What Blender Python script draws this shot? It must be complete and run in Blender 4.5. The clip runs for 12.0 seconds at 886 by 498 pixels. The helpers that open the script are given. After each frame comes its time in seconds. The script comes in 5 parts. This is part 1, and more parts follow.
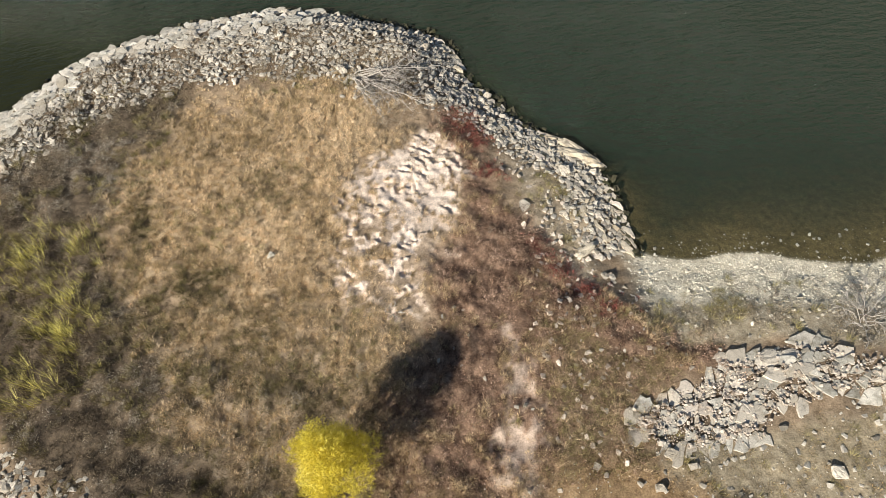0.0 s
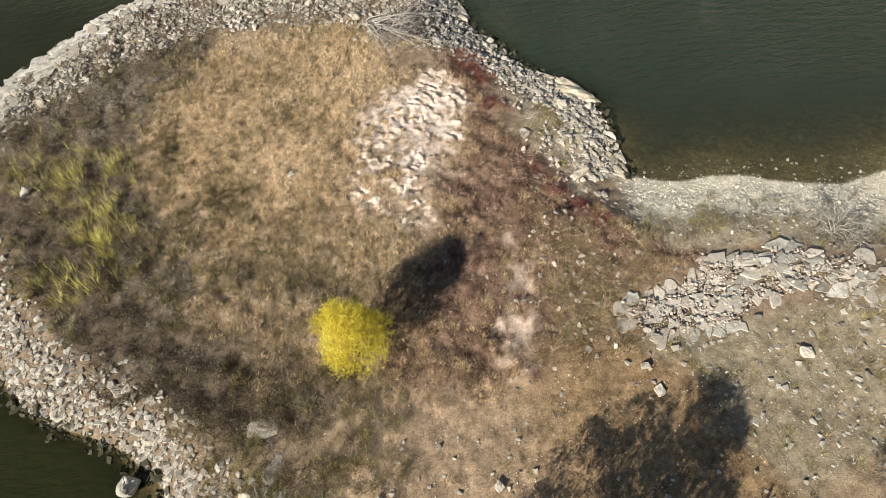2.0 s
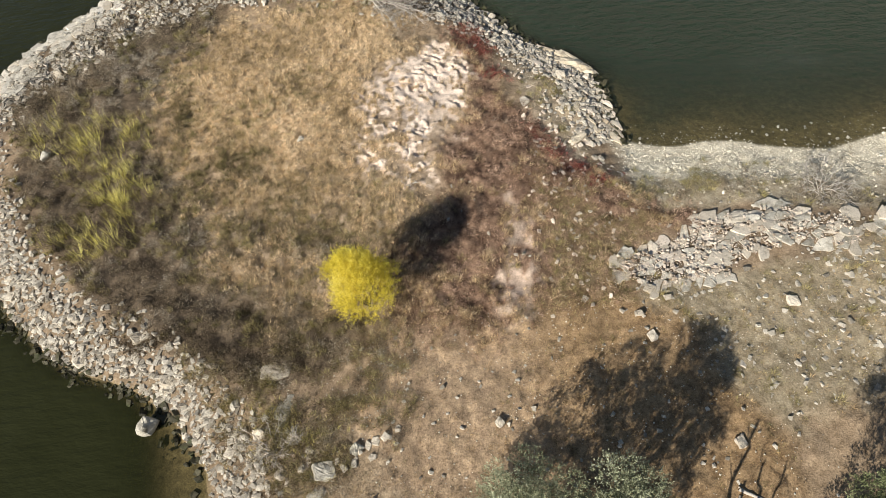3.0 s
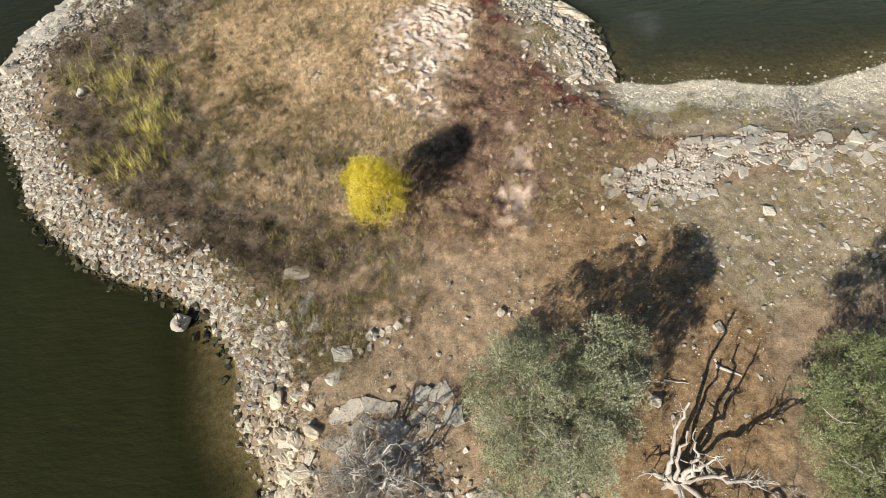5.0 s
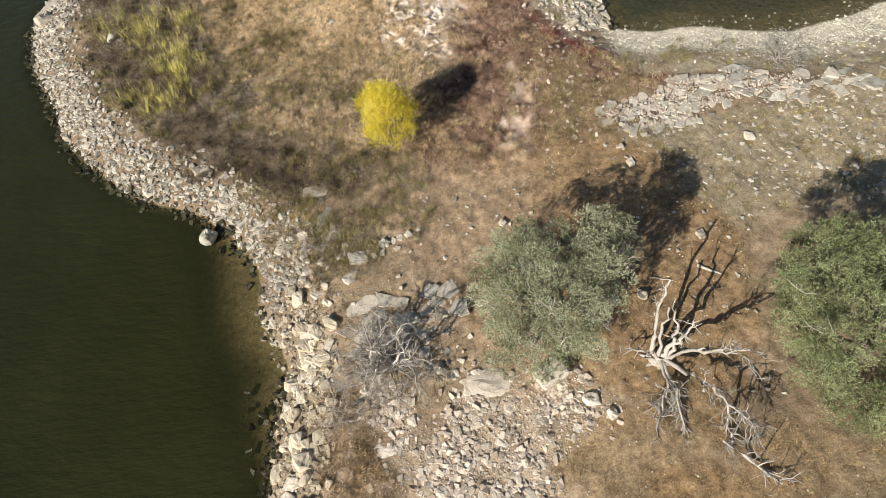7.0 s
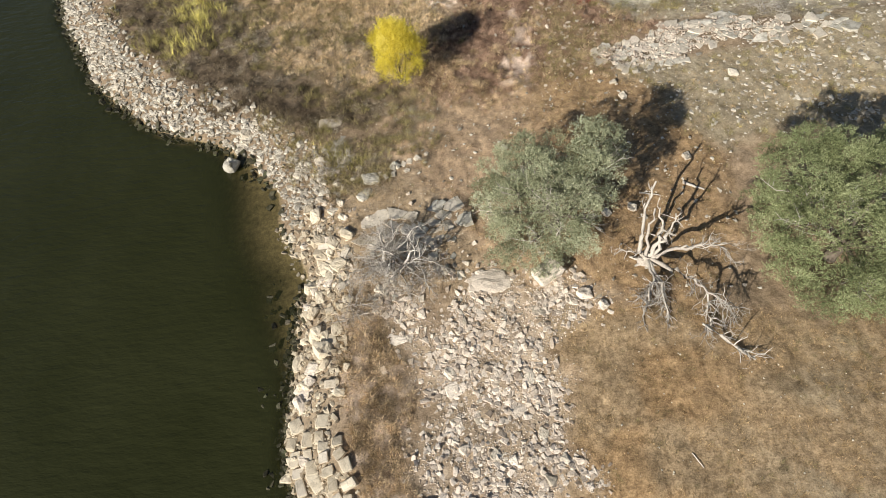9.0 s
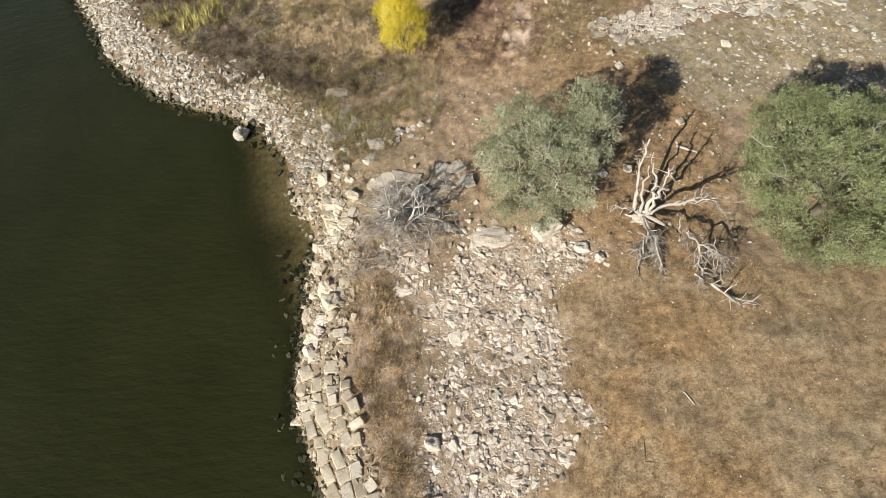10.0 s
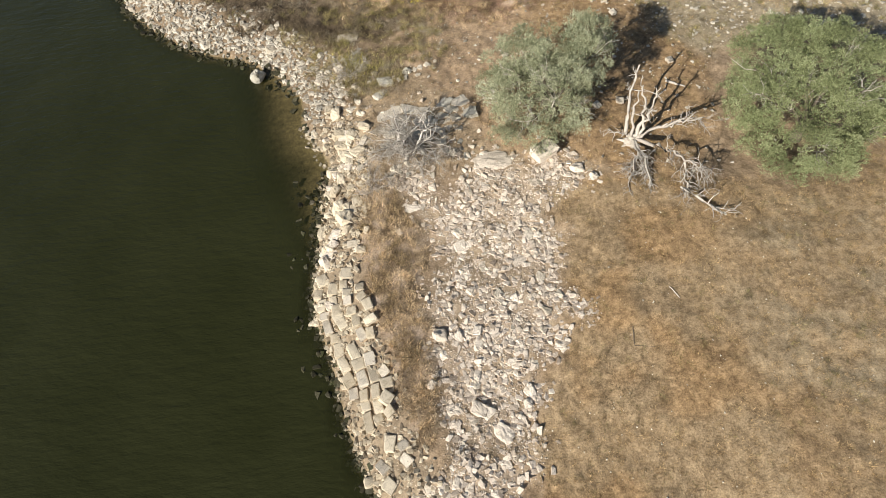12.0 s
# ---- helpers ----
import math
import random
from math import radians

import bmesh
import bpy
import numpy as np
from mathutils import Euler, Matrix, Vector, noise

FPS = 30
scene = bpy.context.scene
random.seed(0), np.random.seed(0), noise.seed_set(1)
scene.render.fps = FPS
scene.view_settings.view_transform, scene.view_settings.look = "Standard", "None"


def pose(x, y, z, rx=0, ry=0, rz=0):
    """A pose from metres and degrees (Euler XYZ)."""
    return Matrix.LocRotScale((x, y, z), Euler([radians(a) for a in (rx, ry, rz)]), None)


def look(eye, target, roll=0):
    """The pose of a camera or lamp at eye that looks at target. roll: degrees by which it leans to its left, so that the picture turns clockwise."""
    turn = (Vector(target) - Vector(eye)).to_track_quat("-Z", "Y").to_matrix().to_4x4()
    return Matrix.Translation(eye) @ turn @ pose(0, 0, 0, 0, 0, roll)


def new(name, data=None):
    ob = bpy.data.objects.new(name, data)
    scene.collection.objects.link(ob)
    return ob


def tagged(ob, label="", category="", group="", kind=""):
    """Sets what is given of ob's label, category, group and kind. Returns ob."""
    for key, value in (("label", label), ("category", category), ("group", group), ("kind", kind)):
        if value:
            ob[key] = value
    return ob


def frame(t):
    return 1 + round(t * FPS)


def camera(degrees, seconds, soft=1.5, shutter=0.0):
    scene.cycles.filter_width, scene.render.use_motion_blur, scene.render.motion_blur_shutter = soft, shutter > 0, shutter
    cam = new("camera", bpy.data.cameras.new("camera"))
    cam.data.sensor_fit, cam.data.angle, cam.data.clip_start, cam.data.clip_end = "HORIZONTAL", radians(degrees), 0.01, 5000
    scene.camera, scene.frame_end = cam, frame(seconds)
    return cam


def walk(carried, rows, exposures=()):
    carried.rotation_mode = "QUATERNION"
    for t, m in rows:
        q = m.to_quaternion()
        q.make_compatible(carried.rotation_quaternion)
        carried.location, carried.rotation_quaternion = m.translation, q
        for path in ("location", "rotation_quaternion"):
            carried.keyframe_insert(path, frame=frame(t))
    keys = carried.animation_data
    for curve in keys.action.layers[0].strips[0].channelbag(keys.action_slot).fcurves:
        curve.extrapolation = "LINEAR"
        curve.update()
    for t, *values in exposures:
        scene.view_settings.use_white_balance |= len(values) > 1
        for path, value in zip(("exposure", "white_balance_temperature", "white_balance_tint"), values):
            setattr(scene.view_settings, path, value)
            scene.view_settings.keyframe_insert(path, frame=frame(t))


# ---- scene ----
cam = camera(74.0, 12.0, soft=0.85)
# seconds, eye x y z, yaw to the left of +y, pitch up, lean
ROWS = [
    (0, -0.071, 0.006, 25.032, -1.35, -58.66, -5.31),
    (0.5, -0.241, -1.209, 25.012, -1.23, -58.62, -5.37),
    (1, -0.411, -2.426, 24.997, -1.11, -58.59, -5.43),
    (1.5, -0.580, -3.643, 24.987, -1.00, -58.56, -5.49),
    (2, -0.750, -4.861, 24.981, -0.89, -58.53, -5.55),
    (2.5, -0.919, -6.080, 24.977, -0.78, -58.51, -5.60),
    (3, -1.088, -7.297, 24.976, -0.67, -58.49, -5.65),
    (3.5, -1.257, -8.514, 24.977, -0.57, -58.47, -5.70),
    (4, -1.426, -9.730, 24.978, -0.47, -58.45, -5.75),
    (4.5, -1.595, -10.945, 24.980, -0.38, -58.44, -5.79),
    (5, -1.765, -12.157, 24.981, -0.29, -58.42, -5.83),
    (5.5, -1.934, -13.367, 24.981, -0.20, -58.41, -5.87),
    (6, -2.104, -14.574, 24.978, -0.13, -58.40, -5.90),
    (6.5, -2.275, -15.777, 24.973, -0.06, -58.38, -5.94),
    (7, -2.445, -16.977, 24.965, 0.01, -58.37, -5.97),
    (7.5, -2.616, -18.172, 24.952, 0.06, -58.35, -5.99),
    (8, -2.788, -19.363, 24.934, 0.11, -58.34, -6.01),
    (8.5, -2.960, -20.549, 24.910, 0.15, -58.32, -6.03),
    (9, -3.133, -21.729, 24.880, 0.18, -58.29, -6.05),
    (9.5, -3.307, -22.904, 24.842, 0.20, -58.27, -6.06),
    (10, -3.481, -24.072, 24.797, 0.21, -58.24, -6.07),
    (10.5, -3.656, -25.233, 24.743, 0.21, -58.20, -6.08),
    (11, -3.833, -26.387, 24.680, 0.20, -58.16, -6.08),
    (11.5, -4.010, -27.534, 24.606, 0.18, -58.12, -6.08),
    (12, -4.188, -28.672, 24.522, 0.14, -58.07, -6.07),
]


def eye_pose(x, y, z, yaw, pitch, lean):
    a, b = radians(yaw), radians(pitch)
    ahead = Vector((-math.sin(a) * math.cos(b), math.cos(a) * math.cos(b), math.sin(b)))
    eye = Vector((x, y, z))
    return look(eye, eye + ahead, lean)


walk(cam, [(r[0], eye_pose(*r[1:])) for r in ROWS], exposures=[(0.0, 0.50), (6.0, 0.40), (12.0, 0.46)])

# ---- light: low autumn sun from behind and to one side, clear sky ----
SUN_UP, SUN_TO = 28.5, Vector((0.697, 0.717, 0))
world = bpy.data.worlds.new("sky")
scene.world = world
world.use_nodes = True
wn = world.node_tree
sky = wn.nodes.new("ShaderNodeTexSky")
sky.sky_type, sky.sun_disc = "NISHITA", False
sky.sun_elevation = radians(SUN_UP)
sky.sun_rotation = math.atan2(-SUN_TO.x, -SUN_TO.y)
sky.air_density, sky.dust_density, sky.ozone_density = 1.0, 0.6, 1.0
wn.links.new(sky.outputs[0], wn.nodes["Background"].inputs[0])
wn.nodes["Background"].inputs[1].default_value = 0.05
lamp = bpy.data.lights.new("sun", "SUN")
lamp.energy, lamp.angle, lamp.color = 5.0, radians(0.53), (1.0, 0.945, 0.85)
sun = new("sun", lamp)
up = math.tan(radians(SUN_UP))
sun.matrix_world = look((-40 * SUN_TO.x, -40 * SUN_TO.y, 40 * up), (0, 0, 0))

rng = np.random.default_rng(7)
WATER = -0.55


# ---- numbers in the plane: noise, outlines, heights ----
def lattice(x, y, seed):
    h = np.sin(x * 127.1 + y * 311.7 + seed * 74.7) * 43758.5453
    return h - np.floor(h)


def vnoise(x, y, seed=0):
    x0, y0 = np.floor(x), np.floor(y)
    u, v = x - x0, y - y0
    u, v = u * u * (3 - 2 * u), v * v * (3 - 2 * v)
    a, b = lattice(x0, y0, seed), lattice(x0 + 1, y0, seed)
    c, d = lattice(x0, y0 + 1, seed), lattice(x0 + 1, y0 + 1, seed)
    return (a * (1 - u) + b * u) * (1 - v) + (c * (1 - u) + d * u) * v


def fbm(x, y, size, seed=0, octaves=3):
    total, gain, norm = 0, 1.0, 0
    for k in range(octaves):
        total = total + gain * vnoise(x * 2 ** k / size, y * 2 ** k / size, seed + k)
        norm, gain = norm + gain, gain * 0.55
    return total / norm


def smooth(a, b, v):
    t = np.clip((v - a) / (b - a), 0, 1)
    return t * t * (3 - 2 * t)


def rounded(points, steps=4):
    """A Catmull-Rom curve through the points."""
    p = np.array([points[0], *points, points[-1]], float)
    out = []
    for i in range(1, len(p) - 2):
        a, b, c, d = p[i - 1:i + 3]
        for s in range(steps):
            t = s / steps
            out.append(0.5 * (2 * b + (c - a) * t + (2 * a - 5 * b + 4 * c - d) * t * t + (3 * b - a - 3 * c + d) * t ** 3))
    return np.array(out + [p[-1]])


def outline_distance(x, y, loop):
    """Metres inside (+) or outside (-) a closed outline."""
    x, y = np.asarray(x, float), np.asarray(y, float)
    best, inside = np.full(x.shape, 1e18), np.zeros(x.shape, bool)
    for (ax, ay), (bx, by) in zip(loop, np.roll(loop, -1, 0)):
        dx, dy = bx - ax, by - ay
        t = np.clip(((x - ax) * dx + (y - ay) * dy) / (dx * dx + dy * dy + 1e-12), 0, 1)
        best = np.minimum(best, (x - ax - t * dx) ** 2 + (y - ay - t * dy) ** 2)
        if dy:
            inside ^= ((ay > y) != (by > y)) & (x < (y - ay) * dx / dy + ax)
    return np.sqrt(best) * np.where(inside, 1, -1)


WEST = [(1500, -2500), (400, -900), (40, -140), (6, -60), (-1, -40), (-5.5, -30), (-7.9, -24.4), (-8.8, -22.5), (-9.4, -20),
        (-10.1, -17.6), (-10.6, -16), (-10.6, -12.5), (-10.3, -8.2), (-10.2, -6.5), (-11.5, -4), (-11.9, -1.5), (-13.8, 1.1),
        (-15.8, 2.6), (-19.3, 4.1), (-21.5, 6), (-24, 8.5), (-26, 12.1), (-28.4, 16.7), (-29.4, 20.6), (-28.6, 24),
        (-27.3, 26.7), (-25.3, 29), (-22.6, 32), (-19.9, 33.8), (-14.9, 35.4), (-8.7, 36.1)]
EAST = [(-8.7, 36.1), (-5.6, 35.2), (-2.9, 34.1), (-0.3, 32.8), (1.7, 31.4), (2.7, 29.4), (2.9, 27.6), (4.8, 24.9), (5.9, 23.2),
        (8.1, 21.2), (9.2, 19.8), (9.6, 17.5), (9.75, 15.5), (9.8, 14.3), (11.7, 13.5), (15.4, 13.3), (19, 12.3), (21.5, 12.2),
        (23.6, 12.7), (27, 13.7), (40, 18), (90, 40), (500, 200), (2500, 800)]
SHORE = np.vstack([rounded(WEST), rounded(EAST)[1:], [(2500, -2500)]])


def inland(x, y):
    """Metres from the waterline, positive on land, with a ragged edge."""
    d = outline_distance(x, y, SHORE)
    return d + 0.35 * (fbm(x, y, 1.6, 40) - 0.5) * np.exp(-np.abs(d) / 2)


def bump_at(x, y, cx, cy, rx, ry=None):
    return np.exp(-((x - cx) / rx) ** 2 - ((y - cy) / (ry or rx)) ** 2)


def terrain(x, y, d=None):
    x, y = np.asarray(x, float), np.asarray(y, float)
    d = inland(x, y) if d is None else d
    spit = smooth(7, 11, x) * smooth(4, 9, y)
    east = smooth(-1, 4, x) * smooth(10, 15, y) * (1 - spit)
    top = 1.30 + 0.35 * bump_at(x, y, -10, 17, 9) + 0.35 * bump_at(x, y, 3, -8, 7) + 0.65 * smooth(0, 9, x) * smooth(-8, -16, y)
    top = top - 0.25 * bump_at(x, y, -4, -17, 4, 6) + 0.25 * (fbm(x, y, 5, 11) - 0.5)
    top = top - 0.5 * bump_at(x, y, 6.4, 15.6, 2.6, 4.5) - 0.4 * bump_at(x, y, 8.6, 12.6, 1.8, 2.2) - 0.35 * bump_at(x, y, 11, 7.5, 5, 2.6) - 0.5 * bump_at(x, y, -9.8, -3.6, 1.4, 2.4) + 0.4 * bump_at(x, y, 1, -18, 5.5, 5)
    rise = 3.6 + 4.1 * spit + 2.8 * east
    z = WATER + top * np.sin(np.clip(d / rise, 0, 1) * math.pi / 2) ** (0.9 + 0.5 * spit)
    z = z + 0.06 * (fbm(x, y, 0.7, 21) - 0.5) * smooth(0, 1, d)
    shallow = 2.4 * bump_at(x, y, 19.5, 15.6, 10, 6.0) + 1.3 * bump_at(x, y, -13.0, -2.2, 3.8, 3.8) + 1.0 * bump_at(x, y, -11.8, -7.5, 2.8, 4.6)
    steep = 1.5 - 1.38 * (1 - np.exp(-2.2 * shallow))
    bed = WATER - 5 * (1 - np.exp(steep * np.minimum(d, 0) / 5)) + 0.1 * (fbm(x, y, 0.9, 31) - 0.5) * smooth(0, -1, d)
    return np.where(d > 0, z, np.minimum(bed, WATER + 0.02))


TAN = [(-7.3, 27.3), (-3.3, 27), (-1.7, 22.3), (-4.6, 17), (-4, 12.5), (-6, 11), (-9, 10), (-12.2, 12.5), (-16.3, 17.2), (-14.7, 23), (-11.2, 26)]
SAND = [(-2.2, 21.6), (0.2, 22.6), (1.5, 20.5), (1.6, 17.6), (0.2, 15), (-0.8, 11.6), (-3.4, 11.4), (-4.8, 14), (-5.4, 17.4), (-3.8, 20)]
PALE = [(2.3, 11.2), (4, 9), (3.4, 7.3), (3.2, 4.2), (1.6, 4.4), (2, 7.8)]
RED = [(1, 24.2), (2.6, 23.2), (3.3, 19), (4.6, 15.5), (6.5, 11.9), (9, 10), (12, 8.1), (9.8, 7.6), (7.2, 8.5), (5, 10), (3.4, 4.5), (1, 2.5),
       (-3, 3.4), (-3.5, 7), (-1, 10), (0, 13.5), (1.7, 17.5), (1.2, 21)]
DARK = [(-25.3, 23.5), (-22.5, 27), (-18, 28.5), (-13, 27), (-15.3, 23.5), (-16.5, 17.5), (-12, 12.3), (-6, 9.3), (-4, 4), (-8, 1.6), (-12.3, 2.8),
        (-16, 4.9), (-19.5, 8.3), (-22.4, 12.1), (-24.2, 16.3), (-25.6, 20.5)]
FIELD = [(1.9, -11), (6, -10), (14, -12.5), (40, -9), (60, -70), (-2, -60), (-2.5, -27), (-1, -22.5), (0.6, -19), (1.5, -15)]
TURF = [(-4.5, 3), (0, 3.6), (5, 4.5), (9, 3.8), (11.5, 1), (11.5, -5), (9, -10), (2, -10), (-1, -8.5), (-2.8, -5), (-5, -1.2)]
STONY = [(7, 4.6), (10, 4.6), (17.5, 5.6), (30, 9), (44, 4), (40, -7), (19, -2), (11.5, -2), (9, 3.5)]
RUBBLE = [(-6.2, -9.6), (-1.6, -9.3), (3, -9), (3.2, -10.6), (1.9, -12.5), (1.5, -15.6), (0.7, -19), (-0.9, -22.5), (-3, -27), (-5.8, -25.5),
          (-5.0, -21.5), (-5.0, -17.3), (-4.7, -14), (-5.2, -11.5)]
LEDGE = [(6.9, 5.5), (8.4, 6.3), (9.7, 6.8), (11.7, 7.7), (13.7, 7.95), (15.6, 7.8), (17.2, 7.0), (19.4, 6.9), (22, 6.7), (22, 5.4), (19.4, 5.5), (17, 5.7), (15.4, 6.1), (13.6, 5.5), (11.6, 4.75), (9.6, 4.55), (8, 4.9)]
MIXED = [(-13.6, 13), (-8, 12), (-5, 12.5), (-1.3, 11), (-2.3, 6.5), (-4, 3.8), (-7.5, 4.8), (-10.5, 6.6), (-12.8, 9.4)]
NECK = [(-10.8, 0.6), (-7, 0.3), (-4.6, -1.8), (-3, -5), (-1.8, -8.8), (-6.2, -9.8), (-9, -8.6), (-9.3, -6), (-10.6, -3.4)]
VERGE = [(-12.2, 2.8), (-8, 2.2), (-4, 3.6), (-3, 1), (-4.6, -2.2), (-7, -3.4), (-10.4, -1.6)]
SLOPE = [(3.4, 9.8), (5.4, 10.2), (8, 8.9), (9.4, 7.8), (7.2, 5.9), (6.8, 4.4), (3.8, 4.2), (4.4, 7)]
FLAT = [(3.6, 20.6), (5.6, 20.4), (7.4, 17.8), (7.8, 14.6), (7.0, 12.6), (5.6, 14), (4.6, 16.5)]
BROW = [(-8.1, -8.6), (-6.8, -9.5), (-5.3, -12.5), (-5.5, -16), (-5.4, -19.5), (-5.0, -22), (-6.2, -23), (-6.8, -20), (-7.5, -17.2), (-8.4, -13)]


def within(x, y, loop, soft=0.6, ragged=1.2, seed=0):
    x, y = np.asarray(x, float), np.asarray(y, float)
    line = rounded([*loop, loop[0]], 3)
    lo, hi = line.min(0) - 2.5, line.max(0) + 2.5
    near = (x > lo[0]) & (x < hi[0]) & (y > lo[1]) & (y < hi[1])
    out = np.zeros(x.shape)
    x, y = x[near], y[near]
    d = outline_distance(x, y, line) + 2 * ragged * (fbm(x, y, 1.8, 50 + seed) - 0.5) + 0.8 * ragged * (fbm(x, y, 0.5, 150 + seed) - 0.5)
    out[near] = smooth(-soft, soft, d)
    return out


def rock_width(x, y):
    """How far the loose stones reach up from the waterline."""
    return 2.6 + 4.6 * smooth(15, 29, y) * smooth(3, -6, x) - 0.9 * bump_at(x, y, -13, 2, 5)


def survey(x, y):
    d = inland(x, y)
    z = {"d": d}
    z["tan"] = within(x, y, TAN, 1.6, 2.6, seed=1)
    z["mixed"] = within(x, y, MIXED, 1.4, 2.0, 12)
    z["neck"] = within(x, y, NECK, 0.8, 1.0, 13)
    z["verge"] = within(x, y, VERGE, 0.9, 1.4, 15)
    z["slope"] = within(x, y, SLOPE, 0.8, 1.2, 16)
    z["flat"] = within(x, y, FLAT, 0.7, 0.8, 14)
    z["sand"] = within(x, y, SAND, 0.4, 1.6, 2) * smooth(0.24, 0.38, fbm(x, y, 0.6, 90) + 0.2 * bump_at(x, y, -0.4, 19.2, 2.0, 2.6))
    z["sand"] = z["sand"] * (1 - 0.85 * smooth(18, 14, y + 0.5 * x) * smooth(0.43, 0.53, fbm(x, y, 0.4, 271)))
    z["pale"] = within(x, y, PALE, 0.4, 1.3, 3)
    z["red"] = within(x, y, RED, 0.7, 0.9, 4)
    z["dark"] = within(x, y, DARK, 0.8, 1.2, 5)
    z["field"] = within(x, y, FIELD, 1.0, 1.6, 6)
    z["turf"] = within(x, y, TURF, 0.8, 1.0, 7)
    z["stony"] = within(x, y, STONY, 0.8, 1.0, 8)
    z["rubble"] = within(x, y, RUBBLE, 0.8, 1.8, 9)
    z["ledge"] = within(x, y, LEDGE, 0.3, 0.5, 10)
    z["brow"] = within(x, y, BROW, 0.4, 0.6, 11)
    wide = rock_width(x, y)
    loop_side = np.maximum(smooth(-5, -2, y) * smooth(7, 4, x), smooth(13.6, 15, y))
    z["riprap"] = loop_side * smooth(wide + 1.3, wide - 0.8, d + 1.2 * (fbm(x, y, 1.5, 61) - 0.5)) * smooth(-0.6, 0.0, d)
    z["spit"] = smooth(8.6, 10, x) * smooth(5.2, 4.4, d + (fbm(x, y, 1.2, 62) - 0.5)) * smooth(15, 14, y) * smooth(6, 8, y)
    z["wall"] = smooth(-3, -5, y) * smooth(2.9, 2.1, d) * smooth(-0.6, 0, d) * smooth(0, -4, x)
    return z


# ---- materials ----
def mat(name):
    m = bpy.data.materials.new(name)
    m.use_nodes = True
    return m, m.node_tree.nodes, m.node_tree.links, m.node_tree.nodes["Principled BSDF"]


def node(nodes, kind, **inputs):
    n = nodes.new(kind)
    for key, value in inputs.items():
        n.inputs[key.replace("_", " ")].default_value = value
    return n


def ramp(nodes, stops):
    r = nodes.new("ShaderNodeValToRGB")
    while len(r.color_ramp.elements) < len(stops):
        r.color_ramp.elements.new(0.5)
    for e, (at, c) in zip(r.color_ramp.elements, stops):
        e.position, e.color = at, (*c, 1)
    return r


def mixed(nodes, links, fac, a, b, blend="MIX"):
    m = nodes.new("ShaderNodeMix")
    m.data_type, m.blend_type = "RGBA", blend
    for socket, value in ((m.inputs[0], fac), (m.inputs[6], a), (m.inputs[7], b)):
        if isinstance(value, (int, float)):
            socket.default_value = value
        elif isinstance(value, tuple):
            socket.default_value = (*value, 1)
        else:
            links.new(value, socket)
    return m.outputs[2]


def noise_out(nodes, links, scale, detail=4.0, rough=0.6, space=None):
    n = node(nodes, "ShaderNodeTexNoise", Scale=scale, Detail=detail, Roughness=rough)
    if space is not None:
        links.new(space, n.inputs["Vector"])
    return n.outputs["Fac"]


def relief(nodes, links, bsdf, height, strength=0.5, distance=0.05):
    b = node(nodes, "ShaderNodeBump", Strength=strength, Distance=distance)
    links.new(height, b.inputs["Height"])
    links.new(b.outputs[0], bsdf.inputs["Normal"])


def leafy(name, stops, rough=0.85, spread=0.5, see_through=0.0):
    """A plant: the hue goes with each clump's tone, and a little with each blade."""
    m, nodes, links, bsdf = mat(name)
    tone = node(nodes, "ShaderNodeAttribute")
    tone.attribute_name = "tone"
    geo = nodes.new("ShaderNodeNewGeometry")
    c = ramp(nodes, stops)
    links.new(tone.outputs["Fac"], c.inputs[0])
    shade = ramp(nodes, [(0, (1 - spread,) * 3), (1, (1 + spread,) * 3)])
    links.new(geo.outputs["Random Per Island"], shade.inputs[0])
    links.new(mixed(nodes, links, 1.0, c.outputs[0], shade.outputs[0], "MULTIPLY"), bsdf.inputs["Base Color"])
    bsdf.inputs["Roughness"].default_value = rough
    bsdf.inputs["Specular IOR Level"].default_value = 0.25
    if see_through:
        t = nodes.new("ShaderNodeBsdfTranslucent")
        links.new(c.outputs[0], t.inputs[0])
        s = nodes.new("ShaderNodeMixShader")
        s.inputs[0].default_value = see_through
        links.new(bsdf.outputs[0], s.inputs[1])
        links.new(t.outputs[0], s.inputs[2])
        links.new(s.outputs[0], nodes["Material Output"].inputs[0])
    return m


